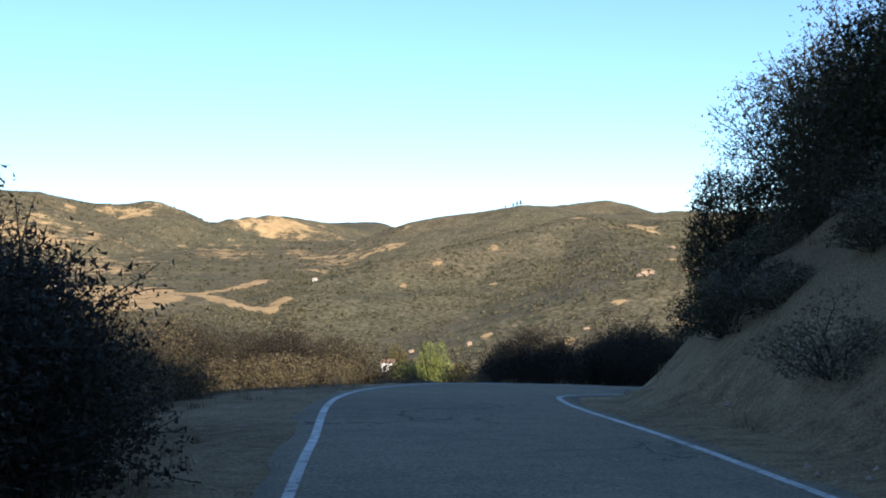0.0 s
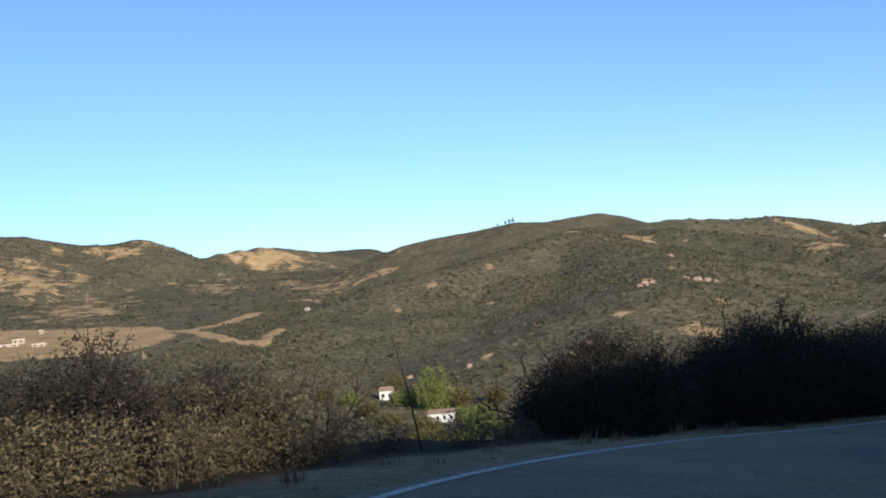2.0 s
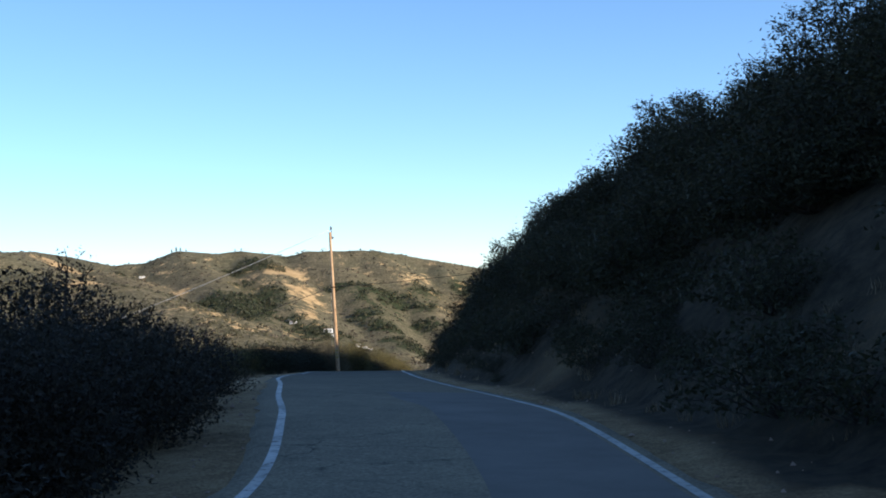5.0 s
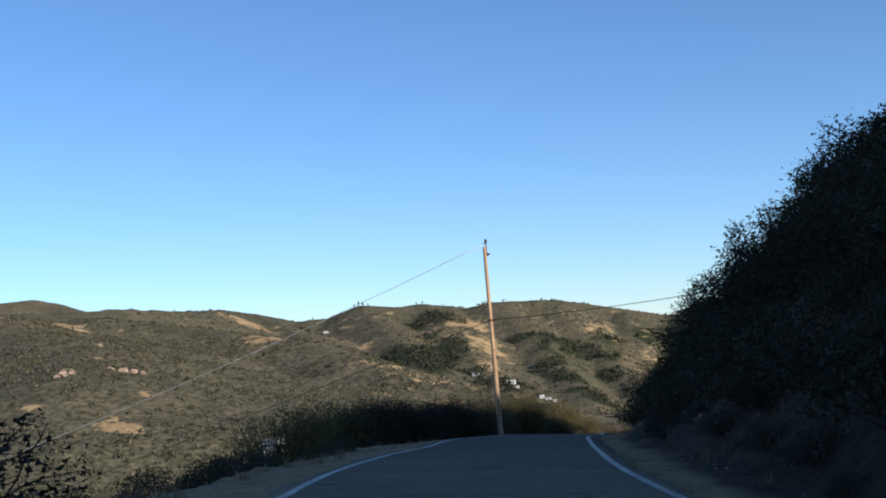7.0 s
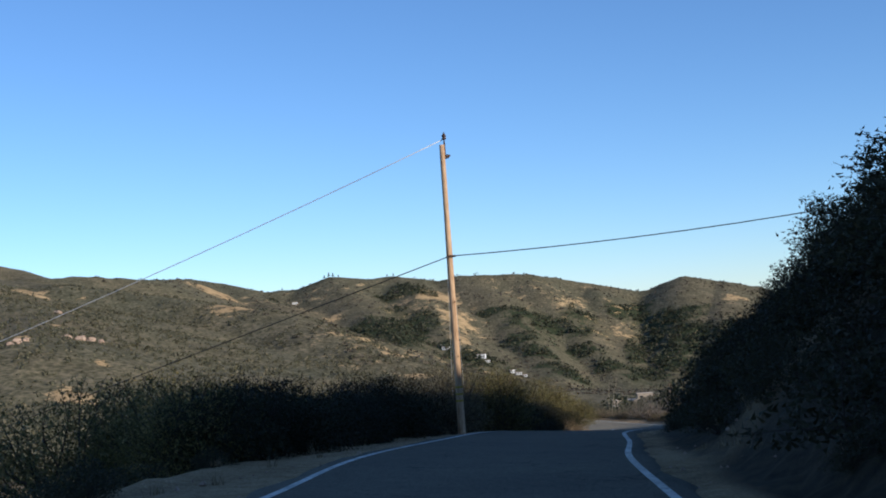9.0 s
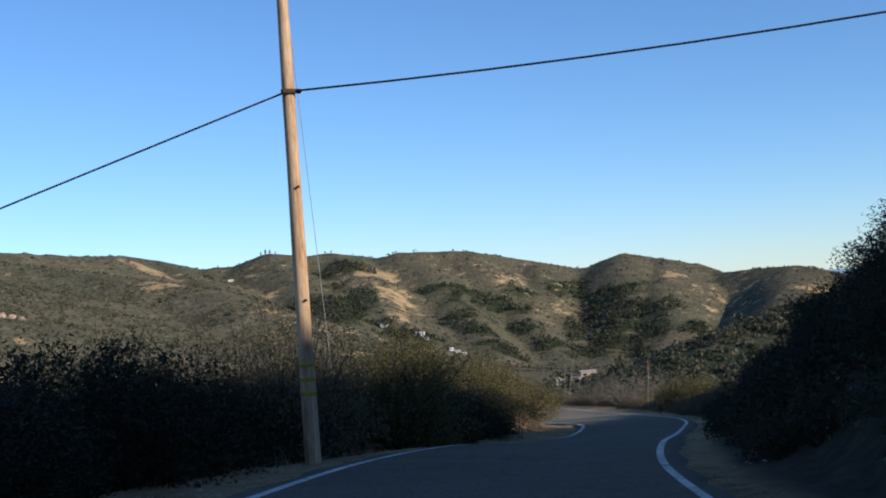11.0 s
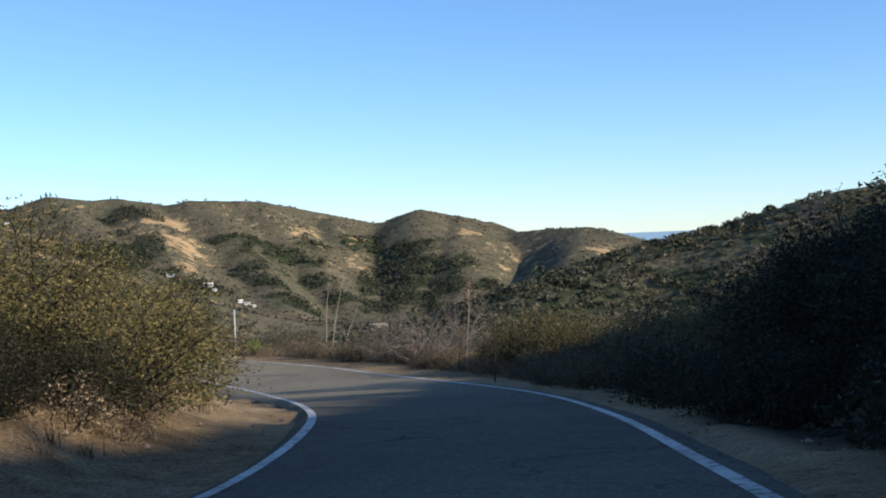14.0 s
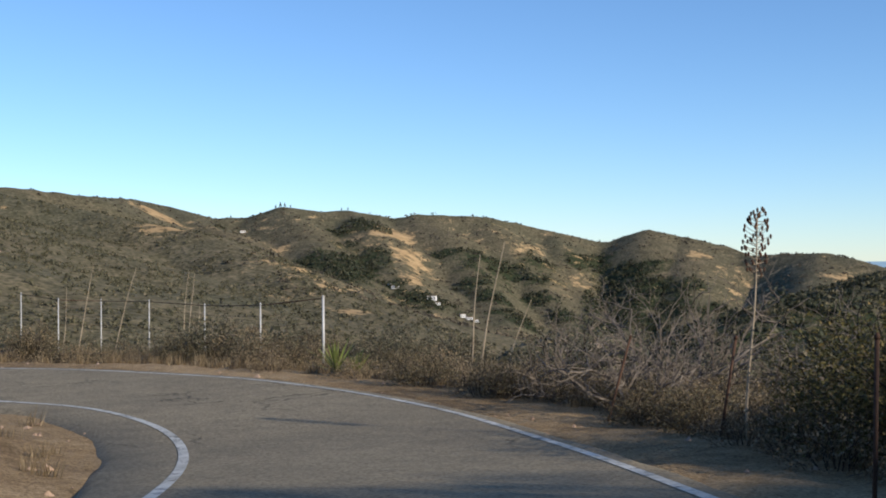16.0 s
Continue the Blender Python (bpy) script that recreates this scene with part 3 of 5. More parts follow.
def cleared(x, y):
    """The open field and the dirt tracks on the western slope, 0 to 1."""
    wob = 14 * fbm(x / 40, y / 40, 3, 84)
    edge = np.full(x.shape, 1e9)
    for (ax, ay), (bx, by) in zip(FIELD, FIELD[1:] + FIELD[:1]):
        l = math.hypot(bx - ax, by - ay)
        edge = np.minimum(edge, ((bx - ax) * (ay - y) + (by - ay) * (x - ax)) / l)
    out = step(-8, 8, edge + wob)
    for line in TRACKS:
        for (ax, ay), (bx, by) in zip(line, line[1:]):
            dx, dy = bx - ax, by - ay
            t = np.clip(((x - ax) * dx + (y - ay) * dy) / (dx * dx + dy * dy), 0, 1)
            out = np.maximum(out, step(11, 4, np.hypot(x - ax - t * dx, y - ay - t * dy) + .3 * wob))
    return out


def bare(x, y):
    """Bare earth: patches, the field and tracks, and slopes where the brush is thin."""
    return np.maximum(np.maximum(patch(x, y, BARE), 1.3 * cleared(x, y)), np.maximum(.5 * patch(x, y, THIN_EAST), .72 * patch(x, y, THIN_WEST)))


def wooded(x, y):
    """Oaks in the folds of the far range and on the valley floor."""
    few = step(.05, .5, fbm(x / 70, y / 110, 4, 77)) * step(480, 560, x) * step(1250, 1000, x) * step(1050, 1200, y) * .5
    near = .7 * patch(x, y, [(300, 330, 170, 100, -20), (430, 350, 130, 80, 0)])
    return np.maximum(np.maximum(patch(x, y, WOODS + CANYON_WOODS + VALLEY_WOODS), few), near)


def build_land():
    gx, gy = np.arange(-66, 136, 0.75), np.arange(-75, 235, 0.75)
    x, y = (a.ravel() for a in np.meshgrid(gx, gy))
    z = ground_height(x, y)
    j, u = road_place(x, y)
    s = ARC[j]
    off = np.abs(u) - HALF[j]
    # brush litter; right of the road past s 64 also the bank's shade, painted
    litter_shade = np.where(u < 0, step(2.0, 4.5, off), np.where(s < 64, step(1.2, 4, off) * 0.6, step(0.4, 1.5, off) * 1.05)) * (0.75 + 0.6 * fbm(x / 5, y / 5, 3, 70))
    litter_shade = np.where((u < 0) & (s > 158), litter_shade * 0.25, litter_shade)
    litter_shade = np.where((u > 0) & (s > 168), litter_shade * step(2.2, 4.5, off), litter_shade)
    tagged(sheet("ground", x, y, z, len(gy), len(gx), GROUND, [("litter_shade", litter_shade)]), "dry stony brown dirt slopes along the mountain road", "ground", kind="structure")
    az = np.radians(np.concatenate([np.arange(-180, -34, 4.0), np.arange(-34, 78, 0.14), np.arange(78, 181, 4.0)]))
    rad = np.concatenate([np.geomspace(70, 500, 60)[:-1], np.geomspace(500, 2600, 170)[:-1], np.geomspace(2600, 4700, 14)])
    a, r = (v.ravel() for v in np.meshgrid(az, rad))
    x, y = 40 + r * np.sin(a), 85 + r * np.cos(a)
    z = ground_height(x, y)
    inside = (x > -65) & (x < 135) & (y > -74) & (y < 234)
    z = np.where(inside, z - 2.5, z)
    z = np.where(r > 3000, np.minimum(z, -70), z)
    tagged(sheet("hills", x, y, z, len(rad), len(az), HILLS, [("soil", bare(x, y)), ("woods", wooded(x, y))]),
           "dry chaparral hills with bare tan earth and dark oak woods", "hills", kind="structure")
    b = np.radians(np.arange(20, 121, 2.0))
    rr = np.geomspace(2900, 4950, 24)
    a, r = (v.ravel() for v in np.meshgrid(b, rr))
    m, nt, p = nodes_of("sea_water")
    p.inputs["Base Color"].default_value = (0.36, 0.48, 0.58, 1)
    p.inputs["Roughness"].default_value = 0.6
    bump_to(nt, p, noise_node(nt, 0.05, 4, 0.6, coords_of(nt)).outputs[0], 0.3, 1.0)
    tagged(sheet("water", 40 + r * np.sin(a), 85 + r * np.cos(a), np.full(len(r), -48.0), len(rr), len(b), m), "pale blue hazy sea at the horizon", "sea", kind="structure")
    # upright sheet added at the horizon; the haze is only its pale colour
    haze = surface_material("painted_sea_haze", (0.40, 0.52, 0.60), (0.44, 0.56, 0.63), 0.002, 0.01, 1.0, 0.0, 0.01)
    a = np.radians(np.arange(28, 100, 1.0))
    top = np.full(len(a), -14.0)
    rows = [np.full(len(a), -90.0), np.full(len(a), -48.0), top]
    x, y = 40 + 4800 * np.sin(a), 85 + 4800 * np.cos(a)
    tagged(sheet("backdrop", np.tile(x, 3), np.tile(y, 3), np.concatenate(rows), 3, len(a), haze), "pale blue backdrop sheet with horizon haze painted as its colour", "haze", kind="structure")


def ribbon(name, lo, hi, lift, mat, keep=None, across=2, jitter=0.0):
    """A strip of the road from offset lo to hi (functions of the index), lying lift above the bed."""
    x, y, z = [], [], []
    n = len(ARC)
    wob = fbm(ARC / 1.3, ARC * 0 + 3, 3, 90) * jitter
    for k in range(across + 1):
        u = lo + (hi - lo) * k / across + (wob if k == across else wob * 0.6 if k == 0 else 0)
        x.append(XY[:, 0] + NRM[:, 0] * u)
        y.append(XY[:, 1] + NRM[:, 1] * u)
        z.append(RZ - BANK * u + lift)
    return sheet(name, *(np.array(v).ravel() for v in (x, y, z)), across + 1, n, mat)


def build_road():
    bare = 0.17 * step(156, 166, ARC) - 0.75 * step(181, 189, ARC)
    u = [-HALF - 0.42 + bare, -HALF - 0.25 + bare] + [HALF * k / 4 for k in range(-4, 5)] + [HALF + 0.25, HALF + 0.42]
    wob = fbm(ARC / 1.3, ARC * 0 + 3, 3, 90) * 0.16 * (1 - .7 * step(156, 166, ARC))
    u[0], u[1], u[-2], u[-1] = u[0] + wob, u[1] + wob, u[-2] - wob, u[-1] - wob
    drop = [-0.08] + [0.0] * (len(u) - 2) + [-0.1]
    x, y, z = (np.concatenate(v) for v in zip(*((XY[:, 0] + NRM[:, 0] * k, XY[:, 1] + NRM[:, 1] * k, RZ - BANK * k + d) for k, d in zip(u, drop))))
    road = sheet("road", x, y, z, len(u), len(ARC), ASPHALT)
    tagged(road, "worn grey asphalt mountain road with fine cracks", "road", kind="structure")
    altered = (ARC > 40) & (ARC < 84)
    k = np.where(altered)[0]
    inner = 0.25 + 0.35 * fbm(ARC[k] / 9, ARC[k] * 0, 2, 33)
    cols = [inner + (HALF[k] - 0.12 - inner) * t for t in (0, .5, 1)]
    x, y, z = (np.concatenate(v) for v in zip(*((XY[k, 0] + NRM[k, 0] * u, XY[k, 1] + NRM[k, 1] * u, RZ[k] - BANK[k] * u + 0.004) for u in cols)))
    tagged(sheet("road_patch", x, y, z, 3, len(k), PATCH), "darker resurfaced asphalt strip in one lane", "road", kind="structure")
    for side in (-1, 1):
        a, b = side * HALF - 0.06, side * HALF + 0.06
        line = ribbon("edge_line", a, b, 0.006, PAINT)
        tagged(line, "worn white painted edge line on the asphalt", "road marking", kind="structure")


build_land()
build_road()


# ---- plants ----
def mesh_of(name, verts, faces, mat, smooth=False):
    me = bpy.data.meshes.new(name)
    me.from_pydata(verts.tolist() if hasattr(verts, "tolist") else verts, [], faces.tolist() if hasattr(faces, "tolist") else faces)
    if smooth:
        me.polygons.foreach_set("use_smooth", np.ones(len(me.polygons), bool))
    me.materials.append(mat)
    me.update()
    return me


def part(name, me, parent, label=""):
    ob = new(name, me)
    ob.parent = parent
    return tagged(ob, label)


def tubes(lines, sides=5):
    """Tapered tubes along lines of (points, radius at the start, radius at the end)."""
    verts, faces = [], []
    for pts, r0, r1 in lines:
        pts = np.asarray(pts, float)
        n, base = len(pts), len(verts)
        way = np.gradient(pts, axis=0)
        way /= np.linalg.norm(way, axis=1)[:, None] + 1e-9
        ref = np.array([1.0, 0.2, 0.1]) if abs(way[0, 0]) < 0.8 else np.array([0.1, 1.0, 0.2])
        a = np.cross(way, ref)
        a /= np.linalg.norm(a, axis=1)[:, None]
        b = np.cross(way, a)
        for i in range(n):
            r = r0 + (r1 - r0) * i / (n - 1)
            for k in range(sides):
                t = 2 * math.pi * k / sides
                verts.append(pts[i] + (a[i] * math.cos(t) + b[i] * math.sin(t)) * r)
        for i in range(n - 1):
            for k in range(sides):
                p, q = base + i * sides + k, base + i * sides + (k + 1) % sides
                faces.append((p, q, q + sides, p + sides))
        faces.append(tuple(base + (n - 1) * sides + k for k in range(sides)))
        faces.append(tuple(base + k for k in reversed(range(sides))))
    return np.array(verts), faces


def bent(rng, start, way, length, n=5, sag=0.15):
    pts, p, w = [np.array(start, float)], np.array(start, float), np.array(way, float)
    for _ in range(n - 1):
        w = w + rng.normal(0, sag, 3)
        w /= np.linalg.norm(w)
        p = p + w * length / (n - 1)
        pts.append(p)
    return pts


def leaf_tris(rng, centres, size, stretch=1.7):
    """One small pointed leaf at each centre, turned at random."""
    n = len(centres)
    a = rng.normal(size=(n, 3))
    a[:, 2] += 0.5
    a /= np.linalg.norm(a, axis=1)[:, None]
    b = np.cross(a, rng.normal(size=(n, 3)))
    b /= np.linalg.norm(b, axis=1)[:, None] + 1e-9
    l = (size * rng.uniform(0.6, 1.4, (n, 1)) if np.ndim(size) == 0 else np.asarray(size)[:, None] * rng.uniform(0.6, 1.4, (n, 1)))
    w = l / stretch
    v = np.stack([centres - a * l * 0.5 + b * w * 0.5, centres - a * l * 0.5 - b * w * 0.5, centres + a * l * 0.6], 1).reshape(-1, 3)
    return v, np.arange(3 * n).reshape(-1, 3)


def shrub_meshes(seed, height, radius, leaves, size, mat, wood, gaps=0.3, upright=0.5, lumps=30):
    """Boughs from the foot, leafy lumps at their ends and thin leafy twigs past them: an uneven dome with gaps."""
    rng = np.random.default_rng(seed)
    lines, sprays = [], []
    big = (height + radius) / 2
    heart, heart_r = [], []
    for k in range(lumps):
        a = k * 2.39996 + rng.uniform(-.35, .35)
        e = math.asin(min(0.98, (k + .5) / lumps * rng.uniform(.75, 1.1)))
        reach = rng.uniform(.62, .86) * (1 + .18 * math.sin(3 * a + seed))
        c = np.array([math.cos(a) * math.cos(e) * radius * reach, math.sin(a) * math.cos(e) * radius * reach, height * (.12 + .76 * math.sin(e) * reach / .74)])
        if rng.random() < gaps * .5:
            continue
        heart.append(c)
        heart_r.append(radius * rng.uniform(.27, .42))
        foot = np.array([math.cos(a) * .1, math.sin(a) * .1, -.15])
        mid = (foot + c) / 2 + rng.normal(0, .08, 3) * big + np.array([0, 0, .06 * height])
        lines.append(([foot, (foot + mid) / 2 + rng.normal(0, .03, 3) * big, mid, (mid + c) / 2, c], 0.016 * big, 0.006 * big))
        out = c - np.array([0, 0, height * .25])
        out /= np.linalg.norm(out)
        for q in range(5):
            w = out + rng.normal(0, .5, 3) + np.array([0, 0, upright * .6])
            w /= np.linalg.norm(w)
            twig = bent(rng, c, w, heart_r[-1] + rng.uniform(.01, .075) * big, 5, .16)
            if q < 2:
                lines.append((twig, 0.005 * big, 0.002 * big))
            sprays.append(twig[1:])
    heart, heart_r = np.array(heart), np.array(heart_r)
    n1 = int(leaves * .66)
    which = rng.integers(0, len(heart), n1)
    d = rng.normal(size=(n1, 3))
    d /= np.linalg.norm(d, axis=1)[:, None]
    rim = 1 + .22 * np.sin(d[:, 0] * 9 + which) * np.sin(d[:, 1] * 8 + which * 2) + .12 * np.sin(d[:, 2] * 15 + which)
    c1 = heart[which] + d * (heart_r[which] * rim * rng.uniform(.35, 1.0, n1) ** .5)[:, None] * np.array([1, 1, .9])
    sprays = np.array([np.asarray(s)[:4] for s in sprays])
    n2 = int(leaves * .22)
    w2, seg, t = rng.integers(0, len(sprays), n2), rng.integers(0, 3, n2), rng.random((n2, 1))
    c2 = sprays[w2, seg] * (1 - t) + sprays[w2, seg + 1] * t + rng.normal(0, .012, (n2, 3)) * big
    n3 = leaves // 4
    th, rr = rng.uniform(0, 6.283, n3), np.sqrt(rng.random(n3)) * radius * .85
    c3 = np.stack([np.cos(th) * rr, np.sin(th) * rr, rng.random(n3) ** 1.4 * height * .5], 1)
    c = np.vstack([c1, c2, c3])
    c[:, 2] = np.where(c[:, 2] < .03, rng.uniform(.02, .3, len(c)) * height * .5, c[:, 2])
    sizes = np.concatenate([np.full(n1, size), np.full(n2, size * .62), np.full(n3, size)])
    v, f = leaf_tris(rng, c, sizes)
    return quick_mesh("crown", v, f, mat), mesh_of("stem", *tubes(lines, 3), wood)


def plant_thing(name, crown, stems, label, category, group):
    ob = tagged(new(name), label, category, group)
    part("stem", stems, ob, "twisted grey-brown branching stem")
    part("crown", crown, ob)
    return ob


def spot(s, u):
    """A place on the ground at arc s and offset u from the road's axis."""
    i = int(np.argmin(np.abs(ARC - s)))
    p = XY[i] + NRM[i] * u
    return p[0], p[1], float(ground_height([p[0]], [p[1]])[0])


def half_at(s):
    return float(np.interp(s, ARC, HALF))


KINDS = {}


def shrub_kind(key, label, mats, sizes, leaves, size, count, gaps=0.3, upright=0.5, wood=None, lumps=30):
    made = []
    for k in range(count):
        crown, stems = shrub_meshes(100 * len(KINDS) + k, sizes[0], sizes[1], leaves, size, mats, wood or BARK, gaps, upright, lumps)
        made.append((crown, stems))
    KINDS[key] = (label, made)


SIZES = {"sage": (1.6, 1.2), "low": (1.2, 1.1), "dark": (2.2, 1.55), "tall": (3.8, 2.3), "olive": (2.4, 1.8), "dry": (0.8, 0.7), "hedge": (2.2, 1.55), "laurel": (2.4, 1.8), "highbush": (4.0, 1.9), "brush": (1.2, 1.0), "thicket": (2.2, 1.55), "golden": (2.2, 1.6), "highthicket": (3.8, 2.3)}
NAMES = {"sage": "sage_shrub", "low": "low_shrub", "dark": "shrub", "tall": "tall_shrub", "olive": "olive_shrub", "dry": "dry_brush", "hedge": "hedge_shrub", "laurel": "laurel_shrub", "highbush": "tall_olive_shrub", "brush": "brush", "thicket": "thicket_shrub", "golden": "golden_shrub", "highthicket": "tall_thicket_shrub"}
shrub_kind("sage", "grey-green coastal sage shrub on the slope", SAGE, SIZES["sage"], 3000, 0.075, 3)
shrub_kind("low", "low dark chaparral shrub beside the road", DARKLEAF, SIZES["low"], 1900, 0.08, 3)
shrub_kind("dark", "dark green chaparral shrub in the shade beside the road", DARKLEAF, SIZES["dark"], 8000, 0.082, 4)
shrub_kind("tall", "tall brown-green chaparral shrub in the shade of the hill", BROWNLEAF, SIZES["tall"], 16000, 0.085, 3, lumps=52)
shrub_kind("olive", "olive-yellow leafy shrub beside the road", OLIVE, SIZES["olive"], 14000, 0.06, 3, 0.02, lumps=48)
shrub_kind("dry", "dry brown brush with thin bare twigs", DRYLEAF, SIZES["dry"], 1300, 0.04, 3, 0.5, 0.9)
shrub_kind("hedge", "brown-olive twiggy shrub on the edge of the shoulder", BROWNLEAF, SIZES["hedge"], 8500, 0.062, 4, 0.2, 0.7, lumps=44)
# front rows whose colour carries the shade below the sunlit olive tops
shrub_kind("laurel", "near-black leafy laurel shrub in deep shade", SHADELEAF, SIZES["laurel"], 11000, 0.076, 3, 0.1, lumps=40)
shrub_kind("highbush", "tall olive-yellow shrub catching the sun above the road", OLIVE, SIZES["highbush"], 20000, 0.075, 2, 0.02, lumps=56)
shrub_kind("brush", "brown-olive dry brush crowding the shoulder", BROWNLEAF, SIZES["brush"], 2600, 0.055, 3, 0.4, 0.9)
shrub_kind("thicket", "dark umber twiggy shrub crowding the shaded shoulder", SHADEDBROWN, SIZES["thicket"], 16000, 0.058, 4, 0.12, 0.7, lumps=48)
shrub_kind("highthicket", "tall dark umber shrub in the shade of the hill", SHADEDBROWN, SIZES["highthicket"], 28000, 0.076, 3, 0.12, lumps=56)
shrub_kind("golden", "pale golden dry shrub catching the sun below the bend", GOLDLEAF, SIZES["golden"], 9000, 0.055, 3, 0.15, 0.7, lumps=44)
PLANTED = {}


def plant(key, x, y, z, tall, wide, rng, group=""):
    label, made = KINDS[key]
    k = int(rng.integers(len(made)))
    if (key, k) not in PLANTED:
        PLANTED[(key, k)] = ob = plant_thing(NAMES[key], *made[k], label, "shrub", group or "shrubs along the road")
    else:
        ob = copy_thing(PLANTED[(key, k)], Matrix.Identity(4))
    base = SIZES[key]
    ob.matrix_basis = Matrix.Translation((x, y, z - 0.06)) @ Matrix.Rotation(rng.uniform(0, 6.28), 4, "Z") @ Matrix.Diagonal((wide / base[1], wide / base[1], tall / base[0], 1))
    return ob


def plant_row(key, s0, s1, u0, u1, count, tall, wide, seed, group=""):
    """Shrubs at random over a stretch; offsets are counted outwards from the edge line on the side of their sign."""
    rng = np.random.default_rng(seed)
    for k in range(count):
        s = s0 + (s1 - s0) * (k + rng.uniform(.1, .9)) / count
        o = rng.uniform(u0, u1)
        h = half_at(s) if s > 165 else max(half_at(s), 2.45)
        u = o + (h if o > 0 else -h)
        t = rng.uniform(*tall)
        x, y, z = spot(s, u)
        plant(key, x, y, z, t, t * rng.uniform(*wide), rng, group)


# hedge before the first bend
plant_row("brush", 13, 27, -4.4, -3.2, 10, (0.8, 1.3), (.8, 1.0), 1)
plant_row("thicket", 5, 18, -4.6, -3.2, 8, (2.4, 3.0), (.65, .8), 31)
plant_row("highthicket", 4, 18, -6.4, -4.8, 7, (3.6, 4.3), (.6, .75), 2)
plant_row("tall", 17, 24, -7.0, -5.0, 4, (2.8, 3.3), (.6, .75), 54)
plant_row("hedge", 17, 28, -5.6, -4.2, 8, (1.6, 2.2), (.7, .85), 37)
# outside of the first bend
plant_row("brush", 27, 40, -5.6, -4.2, 14, (0.7, 1.2), (.85, 1.05), 32)
plant_row("thicket", 22, 40.5, -8.0, -5.6, 15, (1.3, 1.8), (.8, 1.0), 3)
plant_row("golden", 20, 34, -12, -8.4, 14, (2.2, 2.9), (.75, .95), 4)
plant_row("sage", 33, 40, -12, -8.4, 6, (1.8, 2.4), (.75, .95), 62)
plant_row("brush", 40, 46, -5.4, -4.2, 5, (0.4, 0.7), (.9, 1.1), 44)
plant_row("thicket", 46, 52, -5.4, -3.8, 6, (1.5, 2.0), (.75, .9), 5)
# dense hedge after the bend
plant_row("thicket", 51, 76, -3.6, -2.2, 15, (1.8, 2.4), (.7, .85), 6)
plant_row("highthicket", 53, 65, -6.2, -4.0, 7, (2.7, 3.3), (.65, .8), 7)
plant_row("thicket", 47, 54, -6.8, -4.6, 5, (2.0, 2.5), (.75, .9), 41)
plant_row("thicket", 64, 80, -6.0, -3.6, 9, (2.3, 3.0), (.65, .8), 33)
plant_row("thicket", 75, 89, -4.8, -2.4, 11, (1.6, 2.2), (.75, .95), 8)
plant_row("sage", 90, 122, -10, -5, 18, (0.5, 0.8), (1.0, 1.2), 9)
plant_row("low", 89, 108, -4.8, -2.6, 12, (0.5, 0.8), (1.0, 1.3), 10)
plant_row("low", 107, 122, -4.4, -2.6, 9, (0.3, 0.6), (1.0, 1.2), 42)
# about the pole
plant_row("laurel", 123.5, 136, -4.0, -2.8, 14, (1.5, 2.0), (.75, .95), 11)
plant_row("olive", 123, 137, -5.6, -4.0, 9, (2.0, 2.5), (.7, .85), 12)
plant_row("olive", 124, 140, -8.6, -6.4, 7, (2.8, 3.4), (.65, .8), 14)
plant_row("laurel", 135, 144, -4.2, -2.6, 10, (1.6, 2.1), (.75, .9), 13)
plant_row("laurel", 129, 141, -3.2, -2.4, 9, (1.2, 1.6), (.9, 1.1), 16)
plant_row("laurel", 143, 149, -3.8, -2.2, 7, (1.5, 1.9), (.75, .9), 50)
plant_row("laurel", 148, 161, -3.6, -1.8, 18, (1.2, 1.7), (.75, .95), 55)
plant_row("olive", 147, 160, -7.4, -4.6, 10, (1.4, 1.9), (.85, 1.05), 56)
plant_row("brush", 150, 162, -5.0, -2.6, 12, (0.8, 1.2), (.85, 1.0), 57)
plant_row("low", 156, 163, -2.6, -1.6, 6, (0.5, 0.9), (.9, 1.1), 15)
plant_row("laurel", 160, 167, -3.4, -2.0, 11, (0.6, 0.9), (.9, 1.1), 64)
# inside of the last bend
for px, py, tall, wide in ((70.8, 148.2, 1.5, 1.6), (68.4, 148.4, 1.5, 1.6), (70.6, 151.2, 1.75, 1.7), (66.4, 149.2, 1.6, 1.7), (73.0, 153.2, 1.7, 1.5), (68.2, 152.0, 1.9, 1.8), (75.0, 157.6, 1.9, 1.5)):
    plant("olive", px, py, float(ground_height([px], [py])[0]), tall, wide, np.random.default_rng(int(px * 10)))
for px, py, tall, wide in ((58.1, 132.4, 2.6, 1.3), (56.9, 133.4, 2.4, 1.3)):
    plant("highbush", px, py, float(ground_height([px], [py])[0]), tall, wide, np.random.default_rng(int(px * 10)))
for px, py, tall, wide in ((53.9, 128.6, 2.5, 1.2), (55.0, 130.4, 2.4, 1.3), (53.2, 130.2, 2.7, 1.3)):
    plant("hedge", px, py, float(ground_height([px], [py])[0]), tall, wide, np.random.default_rng(int(px * 10)))
plant_row("dry", 160, 170, -2.6, -1.6, 9, (0.3, 0.6), (.9, 1.2), 17)
plant_row("dry", 176, 186, -4.4, -2.8, 10, (0.6, 1.0), (.9, 1.2), 45)
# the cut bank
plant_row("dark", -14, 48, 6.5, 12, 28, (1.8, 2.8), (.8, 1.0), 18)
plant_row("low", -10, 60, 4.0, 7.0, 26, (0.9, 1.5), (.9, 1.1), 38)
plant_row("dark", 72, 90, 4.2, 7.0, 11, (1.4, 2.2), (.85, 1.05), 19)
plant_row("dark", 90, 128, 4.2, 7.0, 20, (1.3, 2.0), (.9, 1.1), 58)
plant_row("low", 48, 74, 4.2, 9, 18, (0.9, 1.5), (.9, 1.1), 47)
